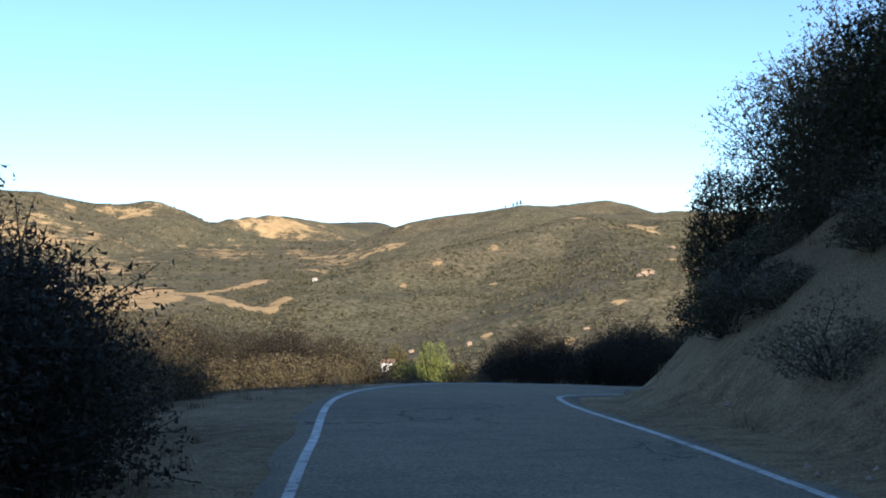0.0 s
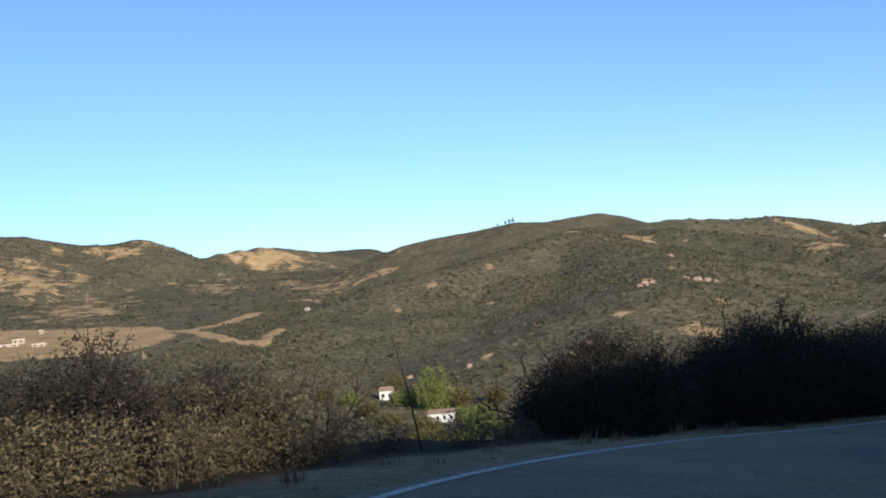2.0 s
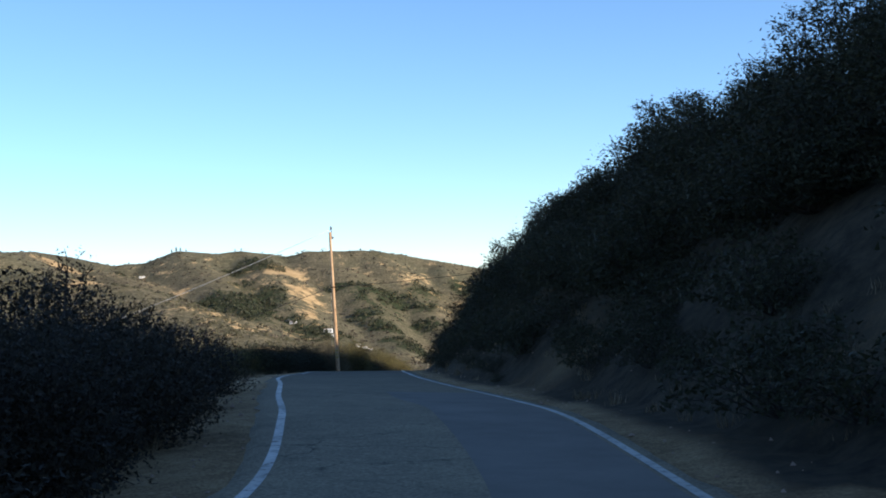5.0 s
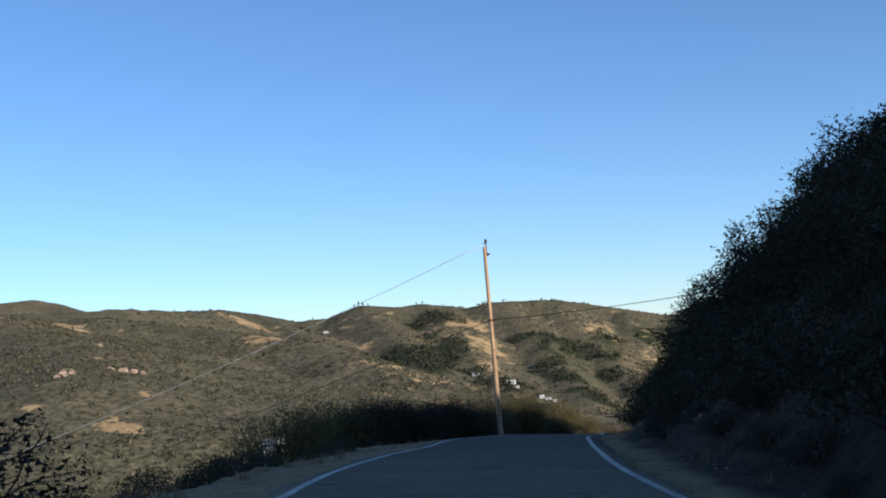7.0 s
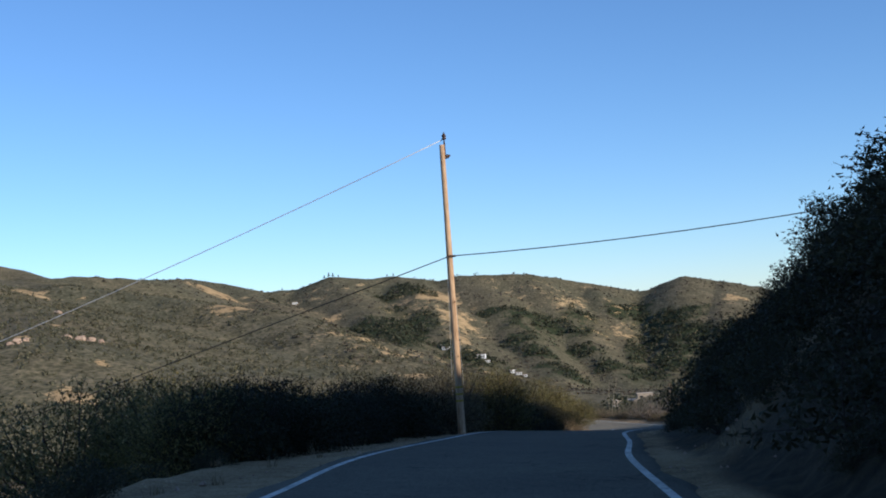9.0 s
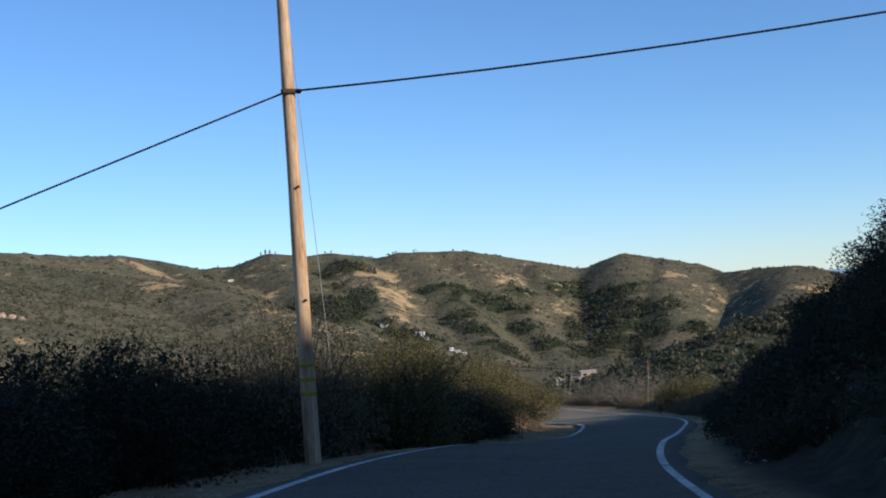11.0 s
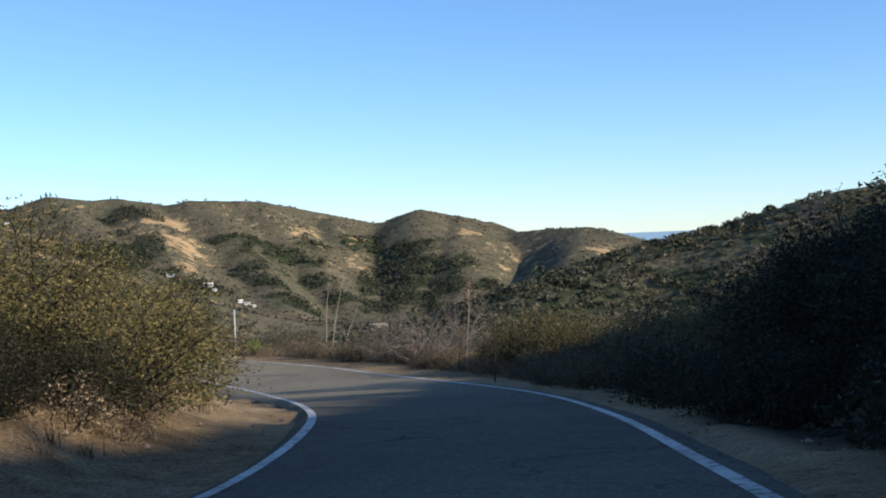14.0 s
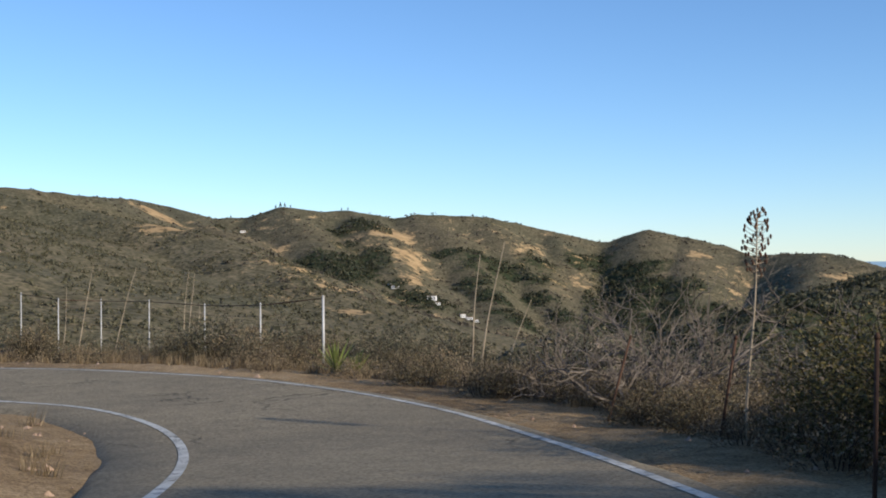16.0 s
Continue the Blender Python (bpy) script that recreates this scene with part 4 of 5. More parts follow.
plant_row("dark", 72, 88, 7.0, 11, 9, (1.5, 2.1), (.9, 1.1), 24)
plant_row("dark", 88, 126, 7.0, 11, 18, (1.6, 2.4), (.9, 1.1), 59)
plant_row("sage", -6, 60, 2.2, 4.6, 30, (0.5, 1.0), (1.0, 1.25), 20)
plant_row("low", 6, 44, 2.4, 5.4, 24, (0.4, 0.9), (1.0, 1.3), 49)
plant_row("low", 60, 146, 2.0, 4.6, 62, (0.6, 1.3), (.95, 1.2), 36)
plant_row("low", 88, 160, 1.6, 2.6, 34, (0.3, 0.7), (1.0, 1.4), 43)
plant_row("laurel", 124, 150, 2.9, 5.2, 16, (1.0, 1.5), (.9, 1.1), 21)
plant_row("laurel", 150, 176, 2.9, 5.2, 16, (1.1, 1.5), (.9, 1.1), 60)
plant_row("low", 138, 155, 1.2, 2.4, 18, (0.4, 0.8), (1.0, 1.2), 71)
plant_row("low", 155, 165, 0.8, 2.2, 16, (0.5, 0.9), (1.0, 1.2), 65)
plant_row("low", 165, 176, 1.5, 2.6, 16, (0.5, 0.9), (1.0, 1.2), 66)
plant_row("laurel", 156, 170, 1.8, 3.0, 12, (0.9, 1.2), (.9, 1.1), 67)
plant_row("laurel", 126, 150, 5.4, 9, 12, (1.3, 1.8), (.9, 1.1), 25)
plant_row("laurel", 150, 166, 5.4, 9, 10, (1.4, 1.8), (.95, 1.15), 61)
plant_row("olive", 168, 177, 6.0, 9, 8, (1.6, 2.1), (.85, 1.05), 53)
# outside of the last bend
plant_row("brush", 170, 186, 2.5, 3.6, 22, (0.7, 1.1), (.9, 1.1), 34)
plant_row("brush", 176, 184, 1.3, 2.6, 14, (0.5, 0.8), (.95, 1.15), 68)
plant_row("brush", 184, 198, 2.0, 3.2, 20, (0.45, 0.75), (.95, 1.15), 69)
plant_row("dry", 182, 200, 1.9, 2.8, 26, (0.35, 0.6), (1.0, 1.2), 70)
plant_row("laurel", 163, 175.5, 3.0, 5.4, 14, (1.1, 1.5), (.9, 1.1), 52)
plant_row("olive", 171, 181, 3.2, 5.4, 9, (1.4, 1.9), (.85, 1.05), 48)
plant_row("brush", 177, 183, 2.7, 3.6, 7, (0.8, 1.2), (.9, 1.1), 51)
plant_row("olive", 180, 188, 3.2, 5.6, 7, (1.3, 1.8), (.85, 1.05), 35)
plant_row("brush", 184, 206, 3.4, 6.4, 34, (0.5, 0.85), (1.0, 1.2), 22)
plant_row("sage", 186, 208, 4.4, 8.0, 12, (0.7, 1.1), (.9, 1.1), 63)
plant_row("dry", 176, 207, 2.7, 6.4, 96, (0.4, 0.8), (1.0, 1.2), 46)
plant_row("sage", 180, 210, 5, 20, 36, (0.8, 1.4), (.85, 1.1), 23)


def leaf_tree(name, x, y, tall, wide, leaves, size, mat, label, seed, category="tree", sink=0.1):
    crown, stem = shrub_meshes(seed, tall, wide, leaves, size, mat, BARK, 0.15, 0.3, 60)
    ob = tagged(new(name), label, category)
    part("trunk", stem, ob, "forked grey trunk and limbs")
    part("crown", crown, ob)
    ob.location = (x, y, float(ground_height([x], [y])[0]) - sink)
    return ob


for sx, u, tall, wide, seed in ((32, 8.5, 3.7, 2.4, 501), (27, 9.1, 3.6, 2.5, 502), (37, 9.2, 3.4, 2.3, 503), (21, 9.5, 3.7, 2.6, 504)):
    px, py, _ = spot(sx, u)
    leaf_tree("bank_tree", px, py, tall, wide, 26000, 0.075, DARKLEAF, "scrub oak leaning from the cut bank, shade put into its dark leaves", seed)
leaf_tree("bank_tree", 6.6, 27.6, 3.3, 1.25, 15000, 0.065, DARKLEAF, "scrub oak leaning from the cut bank, shade put into its dark leaves", 505)
for px, py, tall, wide, leaves, label, seed in ((-7, 628, 21, 9, 6500, "bright green round tree beside a house in the valley", 511), (-24, 645, 8, 6, 2500, "small bright green tree in the valley", 512),
                                                 (7, 592, 6, 6, 2500, "low bright green tree in the valley", 513), (12, 566, 5, 7, 2500, "low bright green tree in the valley", 514),
                                                 (17, 546, 5, 6, 2500, "low bright green tree in the valley", 515)):
    leaf_tree("valley_tree", px, py, tall, wide, leaves, 0.75, BRIGHTLEAF, label, seed)
for k, (px, py, tall, wide) in enumerate([(-48, 645, 7, 5), (-38, 616, 6, 5), (-27, 586, 6, 6), (-20, 651, 8, 5), (-11, 566, 6, 6), (6, 626, 8, 5), (15, 599, 6, 5), (22, 619, 7, 5), (-4, 530, 5, 6), (6, 519, 5, 6), (-62, 660, 6, 5), (-13, 536, 5, 5), (16, 542, 5, 6), (-28, 697, 9, 6)]):
    leaf_tree("valley_tree", px, py, tall, wide, 2200, 0.7, BRIGHTLEAF if k % 3 == 0 else OLIVE, "leafy green garden tree beside the valley houses", 520 + k)


def tufts(name, x, y, z, wide, tall, pieces, mat, label, seed, spiky=0.0):
    """Many shrubs or trees as sprays of small leaf clumps, in one mesh."""
    rng = np.random.default_rng(seed)
    n = len(x)
    w, t = np.repeat(wide, pieces), np.repeat(tall, pieces)
    th, r, h = rng.uniform(0, 6.283, n * pieces), np.sqrt(rng.random(n * pieces)), rng.random(n * pieces)
    r = r * np.sqrt(np.maximum(0.02, 1 - h * h)) if spiky == 0 else r * (1 - h) * 0.8
    c = np.stack([np.repeat(x, pieces) + np.cos(th) * r * w, np.repeat(y, pieces) + np.sin(th) * r * w, np.repeat(z, pieces) + h * t], 1)
    v, f = leaf_tris(rng, c, np.maximum(w, t * 0.5) * (2.1 / math.sqrt(pieces)), 1.2)
    return tagged(new(name, quick_mesh(name, v, f, mat)), label, "scrub", kind="stuff")


def scatter(n, x0, x1, y0, y1, seed, accept=None):
    rng = np.random.default_rng(seed)
    x, y = rng.uniform(x0, x1, n), rng.uniform(y0, y1, n)
    keep = accept(x, y) > rng.random(n)
    return x[keep], y[keep], rng


def thick(x, y):
    return np.clip(0.55 + 0.9 * fbm(x / 60, y / 60, 4, 31), 0.05, 1) * (1 - step(.5, .56, bare(x, y)))


def scrub(name, n, box, seed, wide, tall, pieces, mat, label, accept, spiky=0.0):
    x, y, rng = scatter(n, *box, seed, accept)
    k = rng.uniform(0.6, 1.4, len(x))
    tufts(name, x, y, ground_height(x, y) - 0.1, k * wide, k * tall * rng.uniform(.8, 1.2, len(x)), pieces, mat, label, seed, spiky)


def off_road(x, y):
    j, u = road_place(x, y)
    t = np.clip(((x - 36) * 13.9 + (y - 104) * 50.2) / 2713, 0, 1)
    clearing = np.hypot(x - 36 - t * 13.9, y - 104 - t * 50.2) < 3.5
    return thick(x, y) * step(9, 14, np.abs(u)) * ~clearing


scrub("scrub", 2600, (-60, 130, 20, 230), 61, .9, 1.1, 70, SAGE, "grey-green low sage scrub on the slope below the road", off_road)
scrub("valley_scrub", 5200, (-170, 230, 225, 600), 62, 1.6, 1.8, 26, SAGE, "grey-green scrub on the valley floor", thick)
scrub("valley_oaks", 500, (-150, 300, 300, 600), 63, 3.2, 4.2, 60, OAKLEAF, "dark round oaks on the valley floor", lambda x, y: thick(x, y) * .7)
scrub("hillside_scrub", 9000, (100, 480, 150, 430), 64, 1.6, 1.0, 26, CHAPARRAL, "grey-green chaparral on the near hillside", thick)
scrub("dark_hillside_scrub", 8000, (100, 480, 150, 430), 65, 1.7, 1.1, 26, OAKLEAF, "olive chaparral on the near hillside", thick)
scrub("mountain_scrub", 21000, (-180, 440, 560, 1320), 66, 1.7, 1.5, 11, CHAPARRAL, "dark chaparral on the middle hill", thick)
scrub("far_oaks", 16000, (480, 1400, 950, 2000), 67, 4.2, 4.4, 18, OAKLEAF, "dark oak woods in the folds of the far range", lambda x, y: step(.44, .54, wooded(x, y)) * .9)
scrub("far_scrub", 13000, (350, 1420, 900, 2040), 68, 2.4, 1.3, 9, FARSCRUB, "dark scattered chaparral on the far range", lambda x, y: thick(x, y) * .7)
scrub("west_scrub", 6000, (-700, -60, 700, 2000), 69, 2.3, 1.2, 9, CHAPARRAL, "dark chaparral on the western range", thick)


# ---- the pole, its wires and the fence ----
def lathe(profile, sides=14):
    """A turned solid from (radius, height) rows."""
    v = [(r * math.cos(2 * math.pi * k / sides), r * math.sin(2 * math.pi * k / sides), z) for r, z in profile for k in range(sides)]
    f = [(i * sides + k, i * sides + (k + 1) % sides, (i + 1) * sides + (k + 1) % sides, (i + 1) * sides + k) for i in range(len(profile) - 1) for k in range(sides)]
    f.append(tuple(reversed(range(sides))))
    f.append(tuple((len(profile) - 1) * sides + k for k in range(sides)))
    return v, f


def box_mesh(name, sx, sy, sz, mat, bevel=0.0):
    bm = bmesh.new()
    bmesh.ops.create_cube(bm, size=1)
    bmesh.ops.scale(bm, vec=(sx, sy, sz), verts=bm.verts)
    if bevel:
        bmesh.ops.bevel(bm, geom=bm.edges[:], offset=bevel, segments=2, affect="EDGES")
    me = bpy.data.meshes.new(name)
    bm.to_mesh(me)
    bm.free()
    me.materials.append(mat)
    return me


def wire_between(name, a, b, sag, radius, mat, label, n=40):
    a, b = Vector(a), Vector(b)
    pts = [a.lerp(b, k / (n - 1)) - Vector((0, 0, sag * 4 * (k / (n - 1)) * (1 - k / (n - 1)))) for k in range(n)]
    ob = new(name, mesh_of(name, *tubes([([tuple(p) for p in pts], radius, radius)], 6), mat, True))
    return tagged(ob, label, "cable")


POLE_X, POLE_Y, POLE_TOP = 53.36, 126.46, 1.75


def utility_pole(x, y, top, label):
    base = float(ground_height([x], [y])[0])
    tall = top - base
    ob = tagged(new("utility_pole"), label, "utility pole")
    ob.location = (x, y, base)
    prof = [(0.128 - 0.045 * z / tall + 0.003 * math.sin(z * 2.3), z) for z in np.linspace(-0.5, tall, 26)]
    part("post", mesh_of("post", *lathe(prof, 18), POLEWOOD, True), ob, "weathered brown wooden post")
    return ob, tall


pole, tall = utility_pole(POLE_X, POLE_Y, POLE_TOP, "weathered wooden utility pole with yellow bands on the dirt shoulder")
base_z = pole.location.z
for z in (-6.8, -6.58, -6.35):
    h = z - base_z
    r = 0.128 - 0.045 * h / tall + 0.005
    part("marker_band", mesh_of("marker_band", *lathe([(r, h - .03), (r + .002, h - .02), (r + .002, h + .02), (r, h + .03)], 18), YELLOW, True), pole, "yellow reflective band")
cap = part("insulator_bracket", box_mesh("insulator_bracket", .05, .05, .5, RUST, .01), pole, "dark steel pole-top bracket")
cap.location = (0.1, 0, tall - 0.12)
pin = part("insulator", mesh_of("insulator", *lathe([(.02, 0), (.02, .08), (.07, .09), (.08, .12), (.045, .16), (.075, .18), (.07, .23), (.03, .28), (.025, .32)], 14), GLAZE, True), pole, "brown glazed insulator")
pin.location = (0.1, 0, tall + 0.1)
side = part("insulator", mesh_of("insulator", *lathe([(.03, 0), (.075, .03), (.05, .07), (.075, .1), (.05, .15), (.03, .2)], 14), GLAZE, True), pole, "brown glazed insulator")
side.matrix_local = Matrix.Translation((0.1, 0.02, tall - 0.42)) @ Matrix.Rotation(radians(70), 4, "Y")
clamp = part("cable_clamp", box_mesh("cable_clamp", .34, .08, .07, RUST, .015), pole, "dark steel cable clamp")
clamp.location = (0, -0.12, -2.0 - base_z)
for h in (2.6, 4.4):
    bolt = part("bolt", mesh_of("bolt", *lathe([(.022, 0), (.022, .03), (.012, .045)], 8), RUST), pole, "rusty bolt head")
    bolt.matrix_local = Matrix.Translation((0, -0.13, h)) @ Matrix.Rotation(radians(90), 4, "X")


def toward(az, r, z):
    return (POLE_X + math.sin(radians(az)) * r, POLE_Y + math.cos(radians(az)) * r, z)


hill_pole, _ = utility_pole(*toward(128, 60, 0)[:2], 12.6, "brown wooden utility pole among the brush on the hill")
wire_between("cable", (POLE_X + .05, POLE_Y - .14, -2.0), toward(128, 60, 11.2), 3.3, 0.017, RUBBER, "thick black sagging telephone cable")
wire_between("cable", (POLE_X - .05, POLE_Y - .14, -2.0), toward(309, 95, -29.3), 0.0, 0.017, RUBBER, "thick black telephone cable dropping to the valley")
wire_between("power_line", (POLE_X + .1, POLE_Y, POLE_TOP + .2), toward(305.6, 95, -19.1), 3.64, 0.016, STEEL, "pale aluminium power line dropping to the valley")
for dx in (0.0, 0.5):
    ax, ay = 55.1 + dx, 130.6 - dx * .3
    wire_between("guy_wire", (POLE_X, POLE_Y, 1.2 - dx), (ax, ay, float(ground_height([ax], [ay])[0])), 0.0, 0.006, STEEL, "thin steel guy wire staying the pole", 6)


def on_ground(x, y):
    return float(ground_height([x], [y])[0])


def fence_post(x, y, top, radius, mat, label, lean=(0, 0)):
    z = on_ground(x, y)
    h = max(0.5, top - z)
    ob = tagged(new("fence_post"), label, "fence post", "posts of the roadside fence")
    shaft = part("tube", mesh_of("tube", *lathe([(radius, -.4), (radius, h)], 10), mat, True), ob)
    part("cap", mesh_of("cap", *lathe([(radius + .004, h), (radius + .006, h + .02), (radius * .6, h + .05)], 10), mat, True), shaft)
    ob.matrix_basis = Matrix.Translation((x, y, z)) @ Matrix.Rotation(lean[0], 4, "X") @ Matrix.Rotation(lean[1], 4, "Y")
    return ob, (x, y, z + h)


tops = []
for k, (x, y, top) in enumerate([(89.49, 179.96, -11.03), (88.48, 181.63, -11.23), (88.87, 187.61, -11.4), (88.6, 192.88, -11.4), (88.2, 198.12, -11.49), (86.55, 197.44, -11.4), (86.12, 202.59, -11.28)]):
    _, p = fence_post(x, y, top, 0.03 if k == 0 else 0.019, STEEL, "pale galvanised steel fence post beside the road")
    tops.append(p)
fence = tagged(new("wire_fence"), "thin rusty wire mesh strung between steel posts", "fence")
for a, b in zip(tops, tops[1:]):
    for drop in (0.02, 0.3, 0.6, 0.9):
        pa, pb = (a[0], a[1], a[2] - drop), (b[0], b[1], b[2] - drop)
        part("strand", mesh_of("strand", *tubes([([pa, tuple((u + v) / 2 for u, v in zip(pa, pb)), pb], .012 if drop < .1 else .004, .012 if drop < .1 else .004)], 4), RUST), fence)
for x, y, top, lean in ((88.34, 166.39, -11.28, (0.125, 0.239)), (87.95, 163.46, -11.16, (0.075, 0.143)), (84.86, 158.05, -10.8, (0.012, 0.023))):
    fence_post(x, y, top, 0.018, RUST, "rusty brown steel post leaning in the brush", lean)


def agave_stalk(x, y, tall, lean, head, seed, label):
    rng = np.random.default_rng(seed)
    z = on_ground(x, y)
    ob = tagged(new("agave_stalk"), label, "dry stalk", "dry stalks beside the road")
    sway = rng.uniform(.01, .03)
    pts = [(lean[0] * t ** 1.3 * tall + sway * math.sin(t * 7 + seed), lean[1] * t ** 1.3 * tall + sway * math.cos(t * 6 + seed), t * tall - .1) for t in np.linspace(0, 1, 15)]
    part("stalk", mesh_of("stalk", *tubes([(pts, 0.0065 * tall, 0.006)], 8), STALK, True), ob, "pale dry stalk")
    if head:
        lines, pods = [], []
        for k in range(72):
            t = 0.74 + 0.27 * k / 72
            c = np.array([lean[0] * t ** 1.3 * tall, lean[1] * t ** 1.3 * tall, min(t, 1) * tall - .1])
            a = k * 2.4 + rng.uniform(-.3, .3)
            l = rng.uniform(.08, .14) * math.sin(math.pi * min(1, (t - .68) / .36)) + .03
            e = c + np.array([math.cos(a) * l, math.sin(a) * l, .3 * l + rng.uniform(-.03, .05)])
            lines.append(([c, (c + e) / 2 + np.array([0, 0, -.01]), e], .005, .003))
            pods.append(e)
        part("branchlet", mesh_of("branchlet", *tubes(lines, 4), STALK), ob, "thin flower branchlet")
        pod = mesh_of("seed_pod", *lathe([(.004, -.032), (.011, -.022), (.015, 0), (.012, .015), (.004, .024)], 7), RUST, True)
        for e in pods:
            part("seed_pod", pod, ob).location = e
    ob.location = (x, y, z)


agave_stalk(92.0, 177.1, 2.85, (0.068, -0.035), False, 1, "pale dry agave stalk standing in the brush")
agave_stalk(91.82, 176.4, 3.29, (0.161, -0.084), False, 2, "pale dry bent agave stalk in the brush")
agave_stalk(93.48, 177.98, 1.83, (0.295, -0.154), False, 3, "short dry leaning agave stalk in the brush")
agave_stalk(87.69, 162.66, 2.76, (0.045, -0.023), True, 4, "tall dry yucca stalk with a pod-bearing head")
agave_stalk(87.05, 199.37, 3.44, (0.051, -0.026), False, 10, "pale dry agave stalk behind the fence")
agave_stalk(87.15, 197.32, 3.8, (0.148, -0.077), False, 11, "pale dry agave stalk behind the fence")
agave_stalk(88.16, 196.07, 3.37, (0.217, -0.113), False, 12, "pale dry agave stalk behind the fence")
agave_stalk(89.89, 193.56, 3.3, (0.061, -0.032), False, 13, "pale dry agave stalk behind the fence")
agave_stalk(90.35, 194.47, 3.53, (0.059, -0.031), False, 14, "pale dry agave stalk behind the fence")
agave_stalk(88.93, 188.63, 1.62, (0.051, -0.026), False, 15, "pale dry agave stalk behind the fence")


def yucca(x, y, size, seed):
    rng = np.random.default_rng(seed)
    ob = tagged(new("yucca"), "spiky green yucca rosette at the road's edge", "yucca")
    for k in range(34):
        a, up = k * 2.4, rng.uniform(.25, 1.3)
        l = size * rng.uniform(.7, 1.1)
        d = np.array([math.cos(a) * math.cos(up), math.sin(a) * math.cos(up), math.sin(up)])
        s_ = np.array([-math.sin(a), math.cos(a), 0]) * .02
        v = [-s_, s_, d * l * .5 + s_ * 1.2, d * l * .5 - s_ * 1.2, d * l - np.array([0, 0, .08 * l]), d * l * .25 - np.array([0, 0, .02])]
        part("blade", mesh_of("blade", np.array(v), [(0, 1, 2, 3), (3, 2, 4), (0, 5, 1)], BRIGHTLEAF), ob)
    ob.location = (x, y, on_ground(x, y) + .03)


yucca(88.3, 176.3, 0.95, 3)
yucca(88.9, 176.6, 0.7, 4)
yucca(*(88.32, 186.72), 0.7, 5)


def dead_bush(x, y, tall, wide, seed, wood=None):
    rng = np.random.default_rng(seed)
    ob = tagged(new("dead_bush"), "bare grey dead bush with tangled branches", "bush")
    for k in range(9):
        a = k * .7 + rng.uniform(-.3, .3)
        w = np.array([math.cos(a) * .8, math.sin(a) * .8, rng.uniform(.5, 1.2)])
        w /= np.linalg.norm(w)
        main = bent(rng, (0, 0, -.1), w, tall * rng.uniform(.7, 1.1), 7, .22)
        lines = [(main, .035, .01)]
        for _ in range(10):
            i = rng.integers(2, 7)
            v = w + rng.normal(0, .7, 3)
            twig = bent(rng, main[i], v / np.linalg.norm(v), wide * rng.uniform(.25, .6), 5, .3)
            lines.append((twig, .012, .004))
            for _ in range(3):
                u = v + rng.normal(0, .8, 3)
                lines.append((bent(rng, twig[rng.integers(1, 5)], u / np.linalg.norm(u), wide * .25, 4, .3), .006, .002))
        part("branch", mesh_of("branch", *tubes(lines, 4), wood or DEADWOOD), ob)
    ob.location = (x, y, on_ground(x, y))


dead_bush(90.34, 167.45, 2.6, 1.8, 5)
dead_bush(89.26, 167.02, 1.6, 1.2, 6)
dead_bush(91.78, 168.22, 2.7, 1.8, 7)
dead_bush(93.18, 166.62, 2.0, 1.4, 8)
dead_bush(89.78, 169.69, 1.3, 1.0, 9)


for s_, o, h in ((38.5, -6.0, 1.7), (39.6, -5.4, 1.4), (46.4, -5.2, 1.8)):
    bx, by, _ = spot(s_, o - half_at(s_))
    dead_bush(bx, by, h, h * .7, int(s_ * 10), BARK)


def stake(x, y, tall):
    ob = tagged(new("stake"), "thin dark leaning stake on the edge of the slope", "stake")
    part("rod", mesh_of("rod", *tubes([([(0, 0, -.3), (-.17, 0, tall * .5), (-.36, 0, tall)], .016, .012)], 6), BARK, True), ob)
    ob.location = (x, y, on_ground(x, y))


stake(-0.4, 43.6, 2.0)


# ---- buildings ----
def house(x, y, w, d, h, turn, wall_mat, roof_mat, label, flat=False, windows=3, name="house"):
    ob = tagged(new(name), label, name)
    part("wall", box_mesh("wall", w, d, h, wall_mat, .03), ob).location = (0, 0, h / 2)
    if flat:
        part("roof", box_mesh("roof", w + .5, d + .5, .3, roof_mat, .03), ob).location = (0, 0, h + .15)
    else:
        bm = bmesh.new()
        e, r = .5, h * .4
        vs = [bm.verts.new(p) for p in ((-w / 2 - e, -d / 2 - e, h), (w / 2 + e, -d / 2 - e, h), (w / 2 + e, d / 2 + e, h), (-w / 2 - e, d / 2 + e, h), (-w / 2, 0, h + r), (w / 2, 0, h + r))]
        for f in ((0, 1, 5, 4), (2, 3, 4, 5), (0, 4, 3), (1, 2, 5), (3, 2, 1, 0)):
            bm.faces.new([vs[i] for i in f])
        me = bpy.data.meshes.new("roof")
        bm.to_mesh(me)
        bm.free()
        me.materials.append(roof_mat)
        part("roof", me, ob)
    for k in range(windows):
        part("window", box_mesh("window", w / windows * .45, .12, h * .38, GLASS, .01), ob, "dark window").location = (-w / 2 + w * (k + .5) / windows, -d / 2 - .02, h * .52)
    ob.matrix_basis = Matrix.Translation((x, y, on_ground(x, y) - .3)) @ Matrix.Rotation(radians(turn), 4, "Z")
    return ob


house(-4.0, 594, 12, 9, 4.2, -5, WHITEWALL, ROOFING, "low pale house with a tiled roof among valley trees", windows=4)
house(-31.5, 672, 7, 6, 5, 0, WHITEWALL, ROOFING, "small white house with a brown roof in the valley", windows=2)
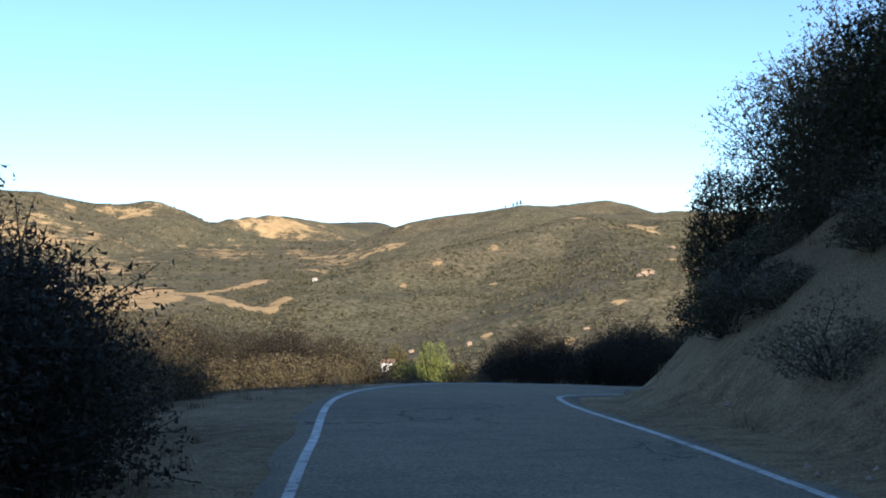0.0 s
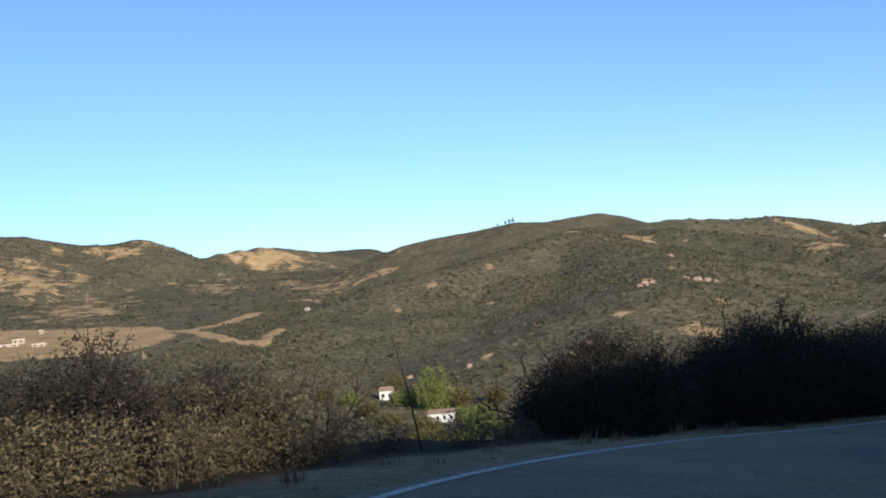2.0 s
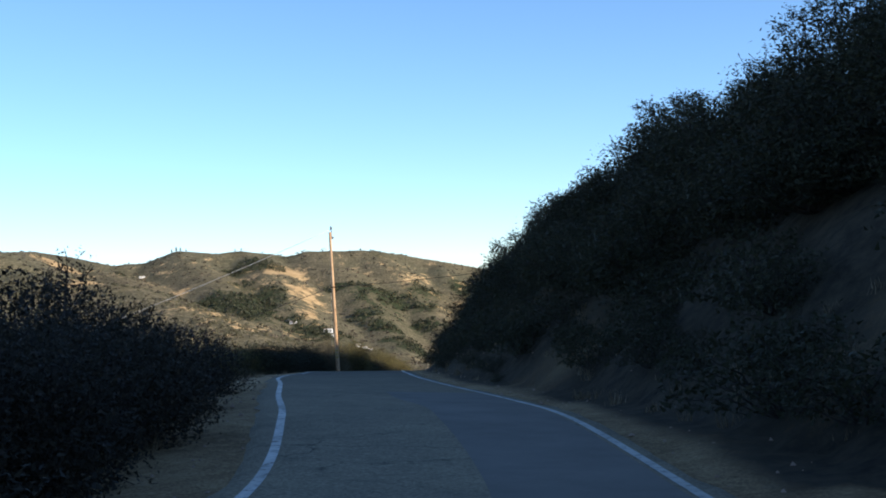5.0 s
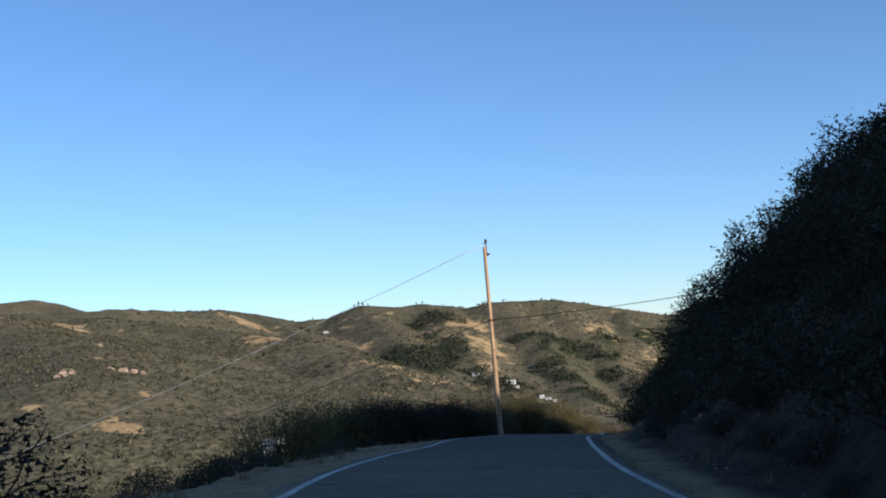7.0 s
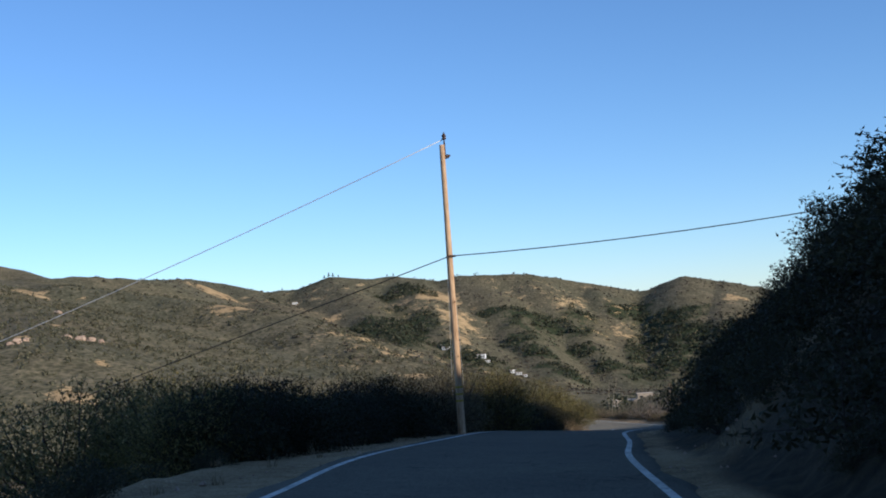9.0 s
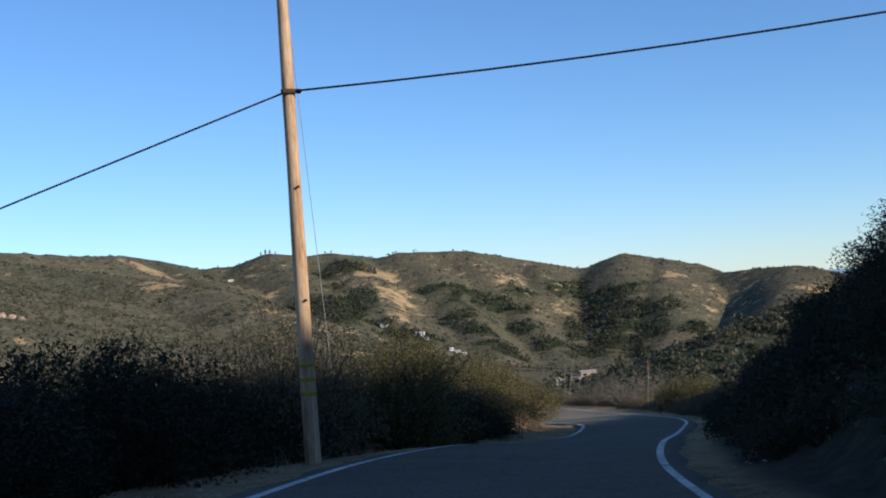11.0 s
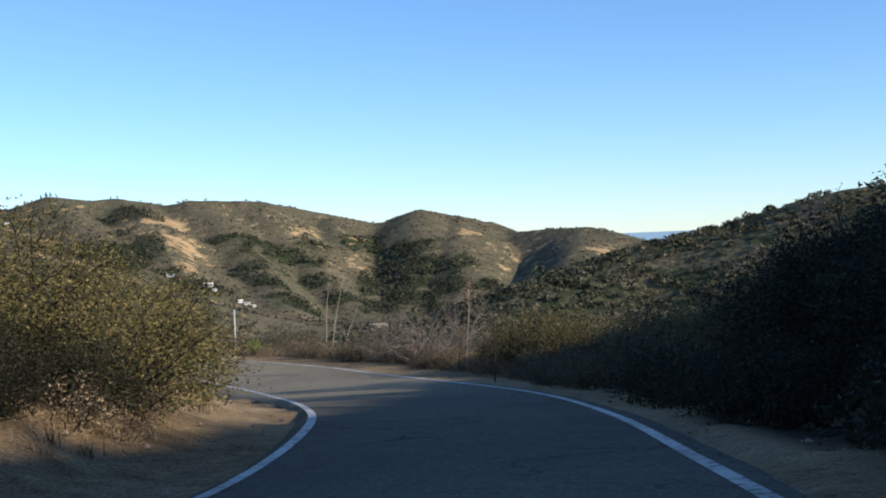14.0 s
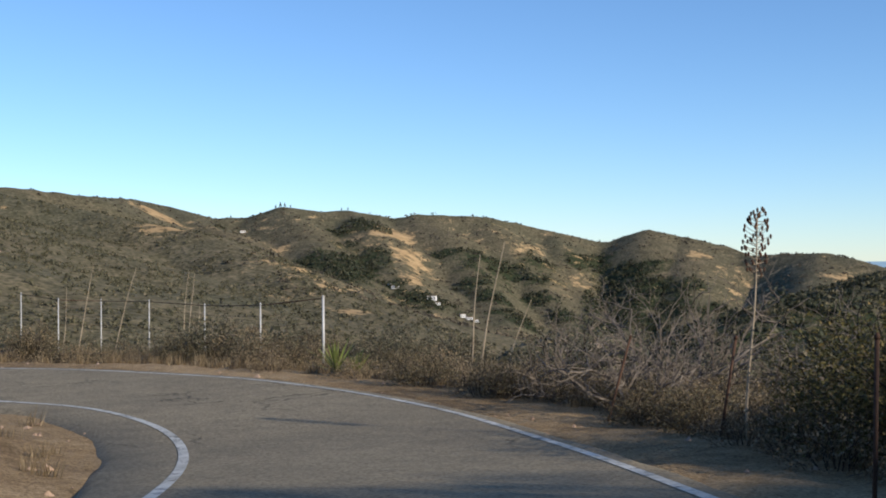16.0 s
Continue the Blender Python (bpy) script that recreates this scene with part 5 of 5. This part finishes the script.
for x, y, w, h, t in ((746, 1456, 10, 5.5, -38), (749, 1447, 6, 3, -28), (726, 1512, 9, 3.6, -28), (726, 1527, 5, 3, -20), (763, 1413, 6, 4, -15), (768, 1407, 7, 3, -35), (771, 1397, 5, 3, -25), (679, 1929, 8, 3, -20)):
    house(x, y, w, w * .7, h, t, WHITEWALL, ROOFING, "white hillside house catching the sun on the far slope", flat=True, name="hillside_house")
for x, y, w, h in ((282, 459, 8, 2.2), (288, 456, 5, 1.9), (274, 462, 4, 1.9)):
    house(x, y, w, 4, h, -30, TANWALL, TANWALL, "low pale shed on the bench beyond the road", flat=True, windows=2, name="shed")
for x, y, w, h in ((-325, 1002, 9, 3.4), (-324, 978, 14, 2), (-296, 959, 10, 2), (-328, 1069, 3, 3)):
    house(x, y, w, 4, h, 0, TANWALL, WHITEWALL, "small tan farm building on the dry field", flat=True, windows=2, name="farm_building")
house(-100, 985, 3.5, 3, 2.2, 0, WHITEWALL, ROOFING, "white house by the dirt track below the hill", windows=2)


def cabinet(x, y, turn):
    ob = tagged(new("storage_cabinet"), "white sheet-metal cabinet standing in scrub below the road", "cabinet")
    for k, (dx, dy, w, d) in enumerate(((0, -.56, 1.2, .03), (0, .56, 1.2, .03), (-.61, 0, .03, 1.1), (.61, 0, .03, 1.1))):
        part("panel", box_mesh("panel", w, d, 1.3, WHITEWALL, .005), ob).location = (dx, dy, .68)
    for dx in (-.63, .63):
        for dy in (-.58, .58):
            part("corner_post", box_mesh("corner_post", .07, .07, 1.42, STEEL, .008), ob, "grey steel corner post").location = (dx, dy, .66)
    part("roof", box_mesh("roof", 1.42, 1.32, .06, WHITEWALL, .012), ob).location = (0, 0, 1.4)
    ob.matrix_basis = Matrix.Translation((x, y, on_ground(x, y))) @ Matrix.Rotation(radians(turn), 4, "Z")


cabinet(49.9, 154.2, -52)


def conifer(x, y, tall, seed):
    rng = np.random.default_rng(seed)
    ob = tagged(new("ridge_tree"), "dark tree standing on the skyline of the ridge", "tree", "trees on the ridge")
    part("trunk", mesh_of("trunk", *tubes([([(0, 0, -.5), (0, 0, tall * .5), (.1, 0, tall * .95)], .3, .06)], 6), BARK), ob)
    n = 260
    h = rng.random(n)
    r = (1 - h) * tall * .3 + .4
    th = rng.uniform(0, 6.28, n)
    c = np.stack([np.cos(th) * r * rng.random(n) ** .5, np.sin(th) * r * rng.random(n) ** .5, tall * (.12 + .9 * h)], 1)
    part("crown", quick_mesh("crown", *leaf_tris(rng, c, tall * .12, 1.3), OAKLEAF), ob)
    ob.location = (x, y, on_ground(x, y))


for k, (x, y, h) in enumerate(((94, 1652, 5), (99, 1650, 6), (104, 1655, 6.5), (84, 1655, 3.5), (755, 1998, 5), (762, 1996, 7), (768, 1993, 6), (776, 1990, 4), (855, 1976, 4), (866, 1976, 4), (690, 2018, 3.5), (1229, 1815, 4))):
    conifer(x, y, h, 700 + k)


def boulder(x, y, size, seed):
    bm = bmesh.new()
    bmesh.ops.create_icosphere(bm, subdivisions=3, radius=1)
    for v in bm.verts:
        k = 1 + .45 * noise.noise(v.co * 1.3 + Vector((seed * 7.1, 0, 0))) + .15 * noise.noise(v.co * 4 + Vector((seed, 3, 0)))
        v.co = Vector((v.co.x * k * 1.2, v.co.y * k, v.co.z * k * .8))
    me = bpy.data.meshes.new("rock_outcrop")
    bm.to_mesh(me)
    bm.free()
    me.materials.append(ROCK)
    ob = tagged(new("rock_outcrop", me), "pale pink sandstone outcrop on the brushy hillside", "rock", "outcrops on the hill")
    ob.matrix_basis = Matrix.Translation((x, y, on_ground(x, y) + size * .1)) @ Matrix.Rotation(seed * 1.3, 4, "Z") @ Matrix.Scale(size, 4)


for k, (x, y, size) in enumerate(((127, 802, 2.6), (132, 808, 2), (122, 796, 1.8), (125, 790, 1.5), (182, 1012, 3), (167, 841, 3.2), (172, 838, 2.6), (160, 846, 2.4), (176, 830, 2), (164, 834, 1.8), (40, 620, 1.5), (12, 700, 2), (76, 690, 1.6), (-20, 720, 1.6))):
    boulder(x, y, size, k)


# stones and dry grass along the shoulders
def stones():
    rng = np.random.default_rng(9)
    n = 1500
    s = rng.uniform(0, 205, n)
    sidey = np.where(rng.random(n) < .5, -1, 1)
    h = np.interp(s, ARC, HALF)
    u = sidey * (h + .35 + np.abs(rng.normal(0, 1.3, n)))
    i = np.searchsorted(ARC, s).clip(0, len(ARC) - 1)
    x, y = XY[i, 0] + NRM[i, 0] * u, XY[i, 1] + NRM[i, 1] * u
    z = ground_height(x, y)
    ico = np.array([(1, 0, 0), (-1, 0, 0), (0, 1, 0), (0, -1, 0), (0, 0, .8), (0, 0, -.5)])
    tri = np.array([(0, 2, 4), (2, 1, 4), (1, 3, 4), (3, 0, 4), (2, 0, 5), (1, 2, 5), (3, 1, 5), (0, 3, 5)])
    size = rng.uniform(.01, .04, n) * rng.choice([1, 1, 1, 1, 2], n)
    v = ico[None] * size[:, None, None] * rng.uniform(.6, 1.3, (n, 6, 1)) + np.stack([x, y, z], 1)[:, None]
    f = tri[None] + 6 * np.arange(n)[:, None, None]
    tagged(new("gravel", quick_mesh("gravel", v.reshape(-1, 3), f.reshape(-1, 3), ROCK)), "loose tan stones along the dirt shoulders", "gravel", kind="stuff")


def grass():
    rng = np.random.default_rng(19)
    n = 2600
    s = np.concatenate([rng.uniform(0, 160, 500), rng.uniform(158, 208, n - 500)])
    sidey = np.where(rng.random(n) < np.where(s > 158, .08, .5), -1, 1)
    u = sidey * (np.interp(s, ARC, HALF) + 1.3 + 0.9 * ((s > 158) & (sidey > 0)) + np.abs(rng.normal(0, 2.0, n)))
    i = np.searchsorted(ARC, s).clip(0, len(ARC) - 1)
    x, y = XY[i, 0] + NRM[i, 0] * u, XY[i, 1] + NRM[i, 1] * u
    z = ground_height(x, y)
    k = 22
    a = rng.uniform(0, 6.283, (n, k))
    tall = rng.uniform(.08, .34, (n, 1)) * rng.uniform(.6, 1.2, (n, k))
    foot = np.stack([x[:, None] + rng.normal(0, .08, (n, k)), y[:, None] + rng.normal(0, .08, (n, k)), np.repeat(z[:, None], k, 1) - .02], -1)
    tip = foot + np.stack([np.cos(a) * tall * .45, np.sin(a) * tall * .45, tall], -1)
    across = np.stack([-np.sin(a), np.cos(a), a * 0], -1) * .009
    v = np.stack([foot - across, foot + across, tip], 2).reshape(-1, 3)
    tagged(new("dry_grass", quick_mesh("dry_grass", v, np.arange(len(v)).reshape(-1, 3), DRYLEAF)), "straw-coloured dry grass along the road's edges", "grass", kind="stuff")


stones()
grass()
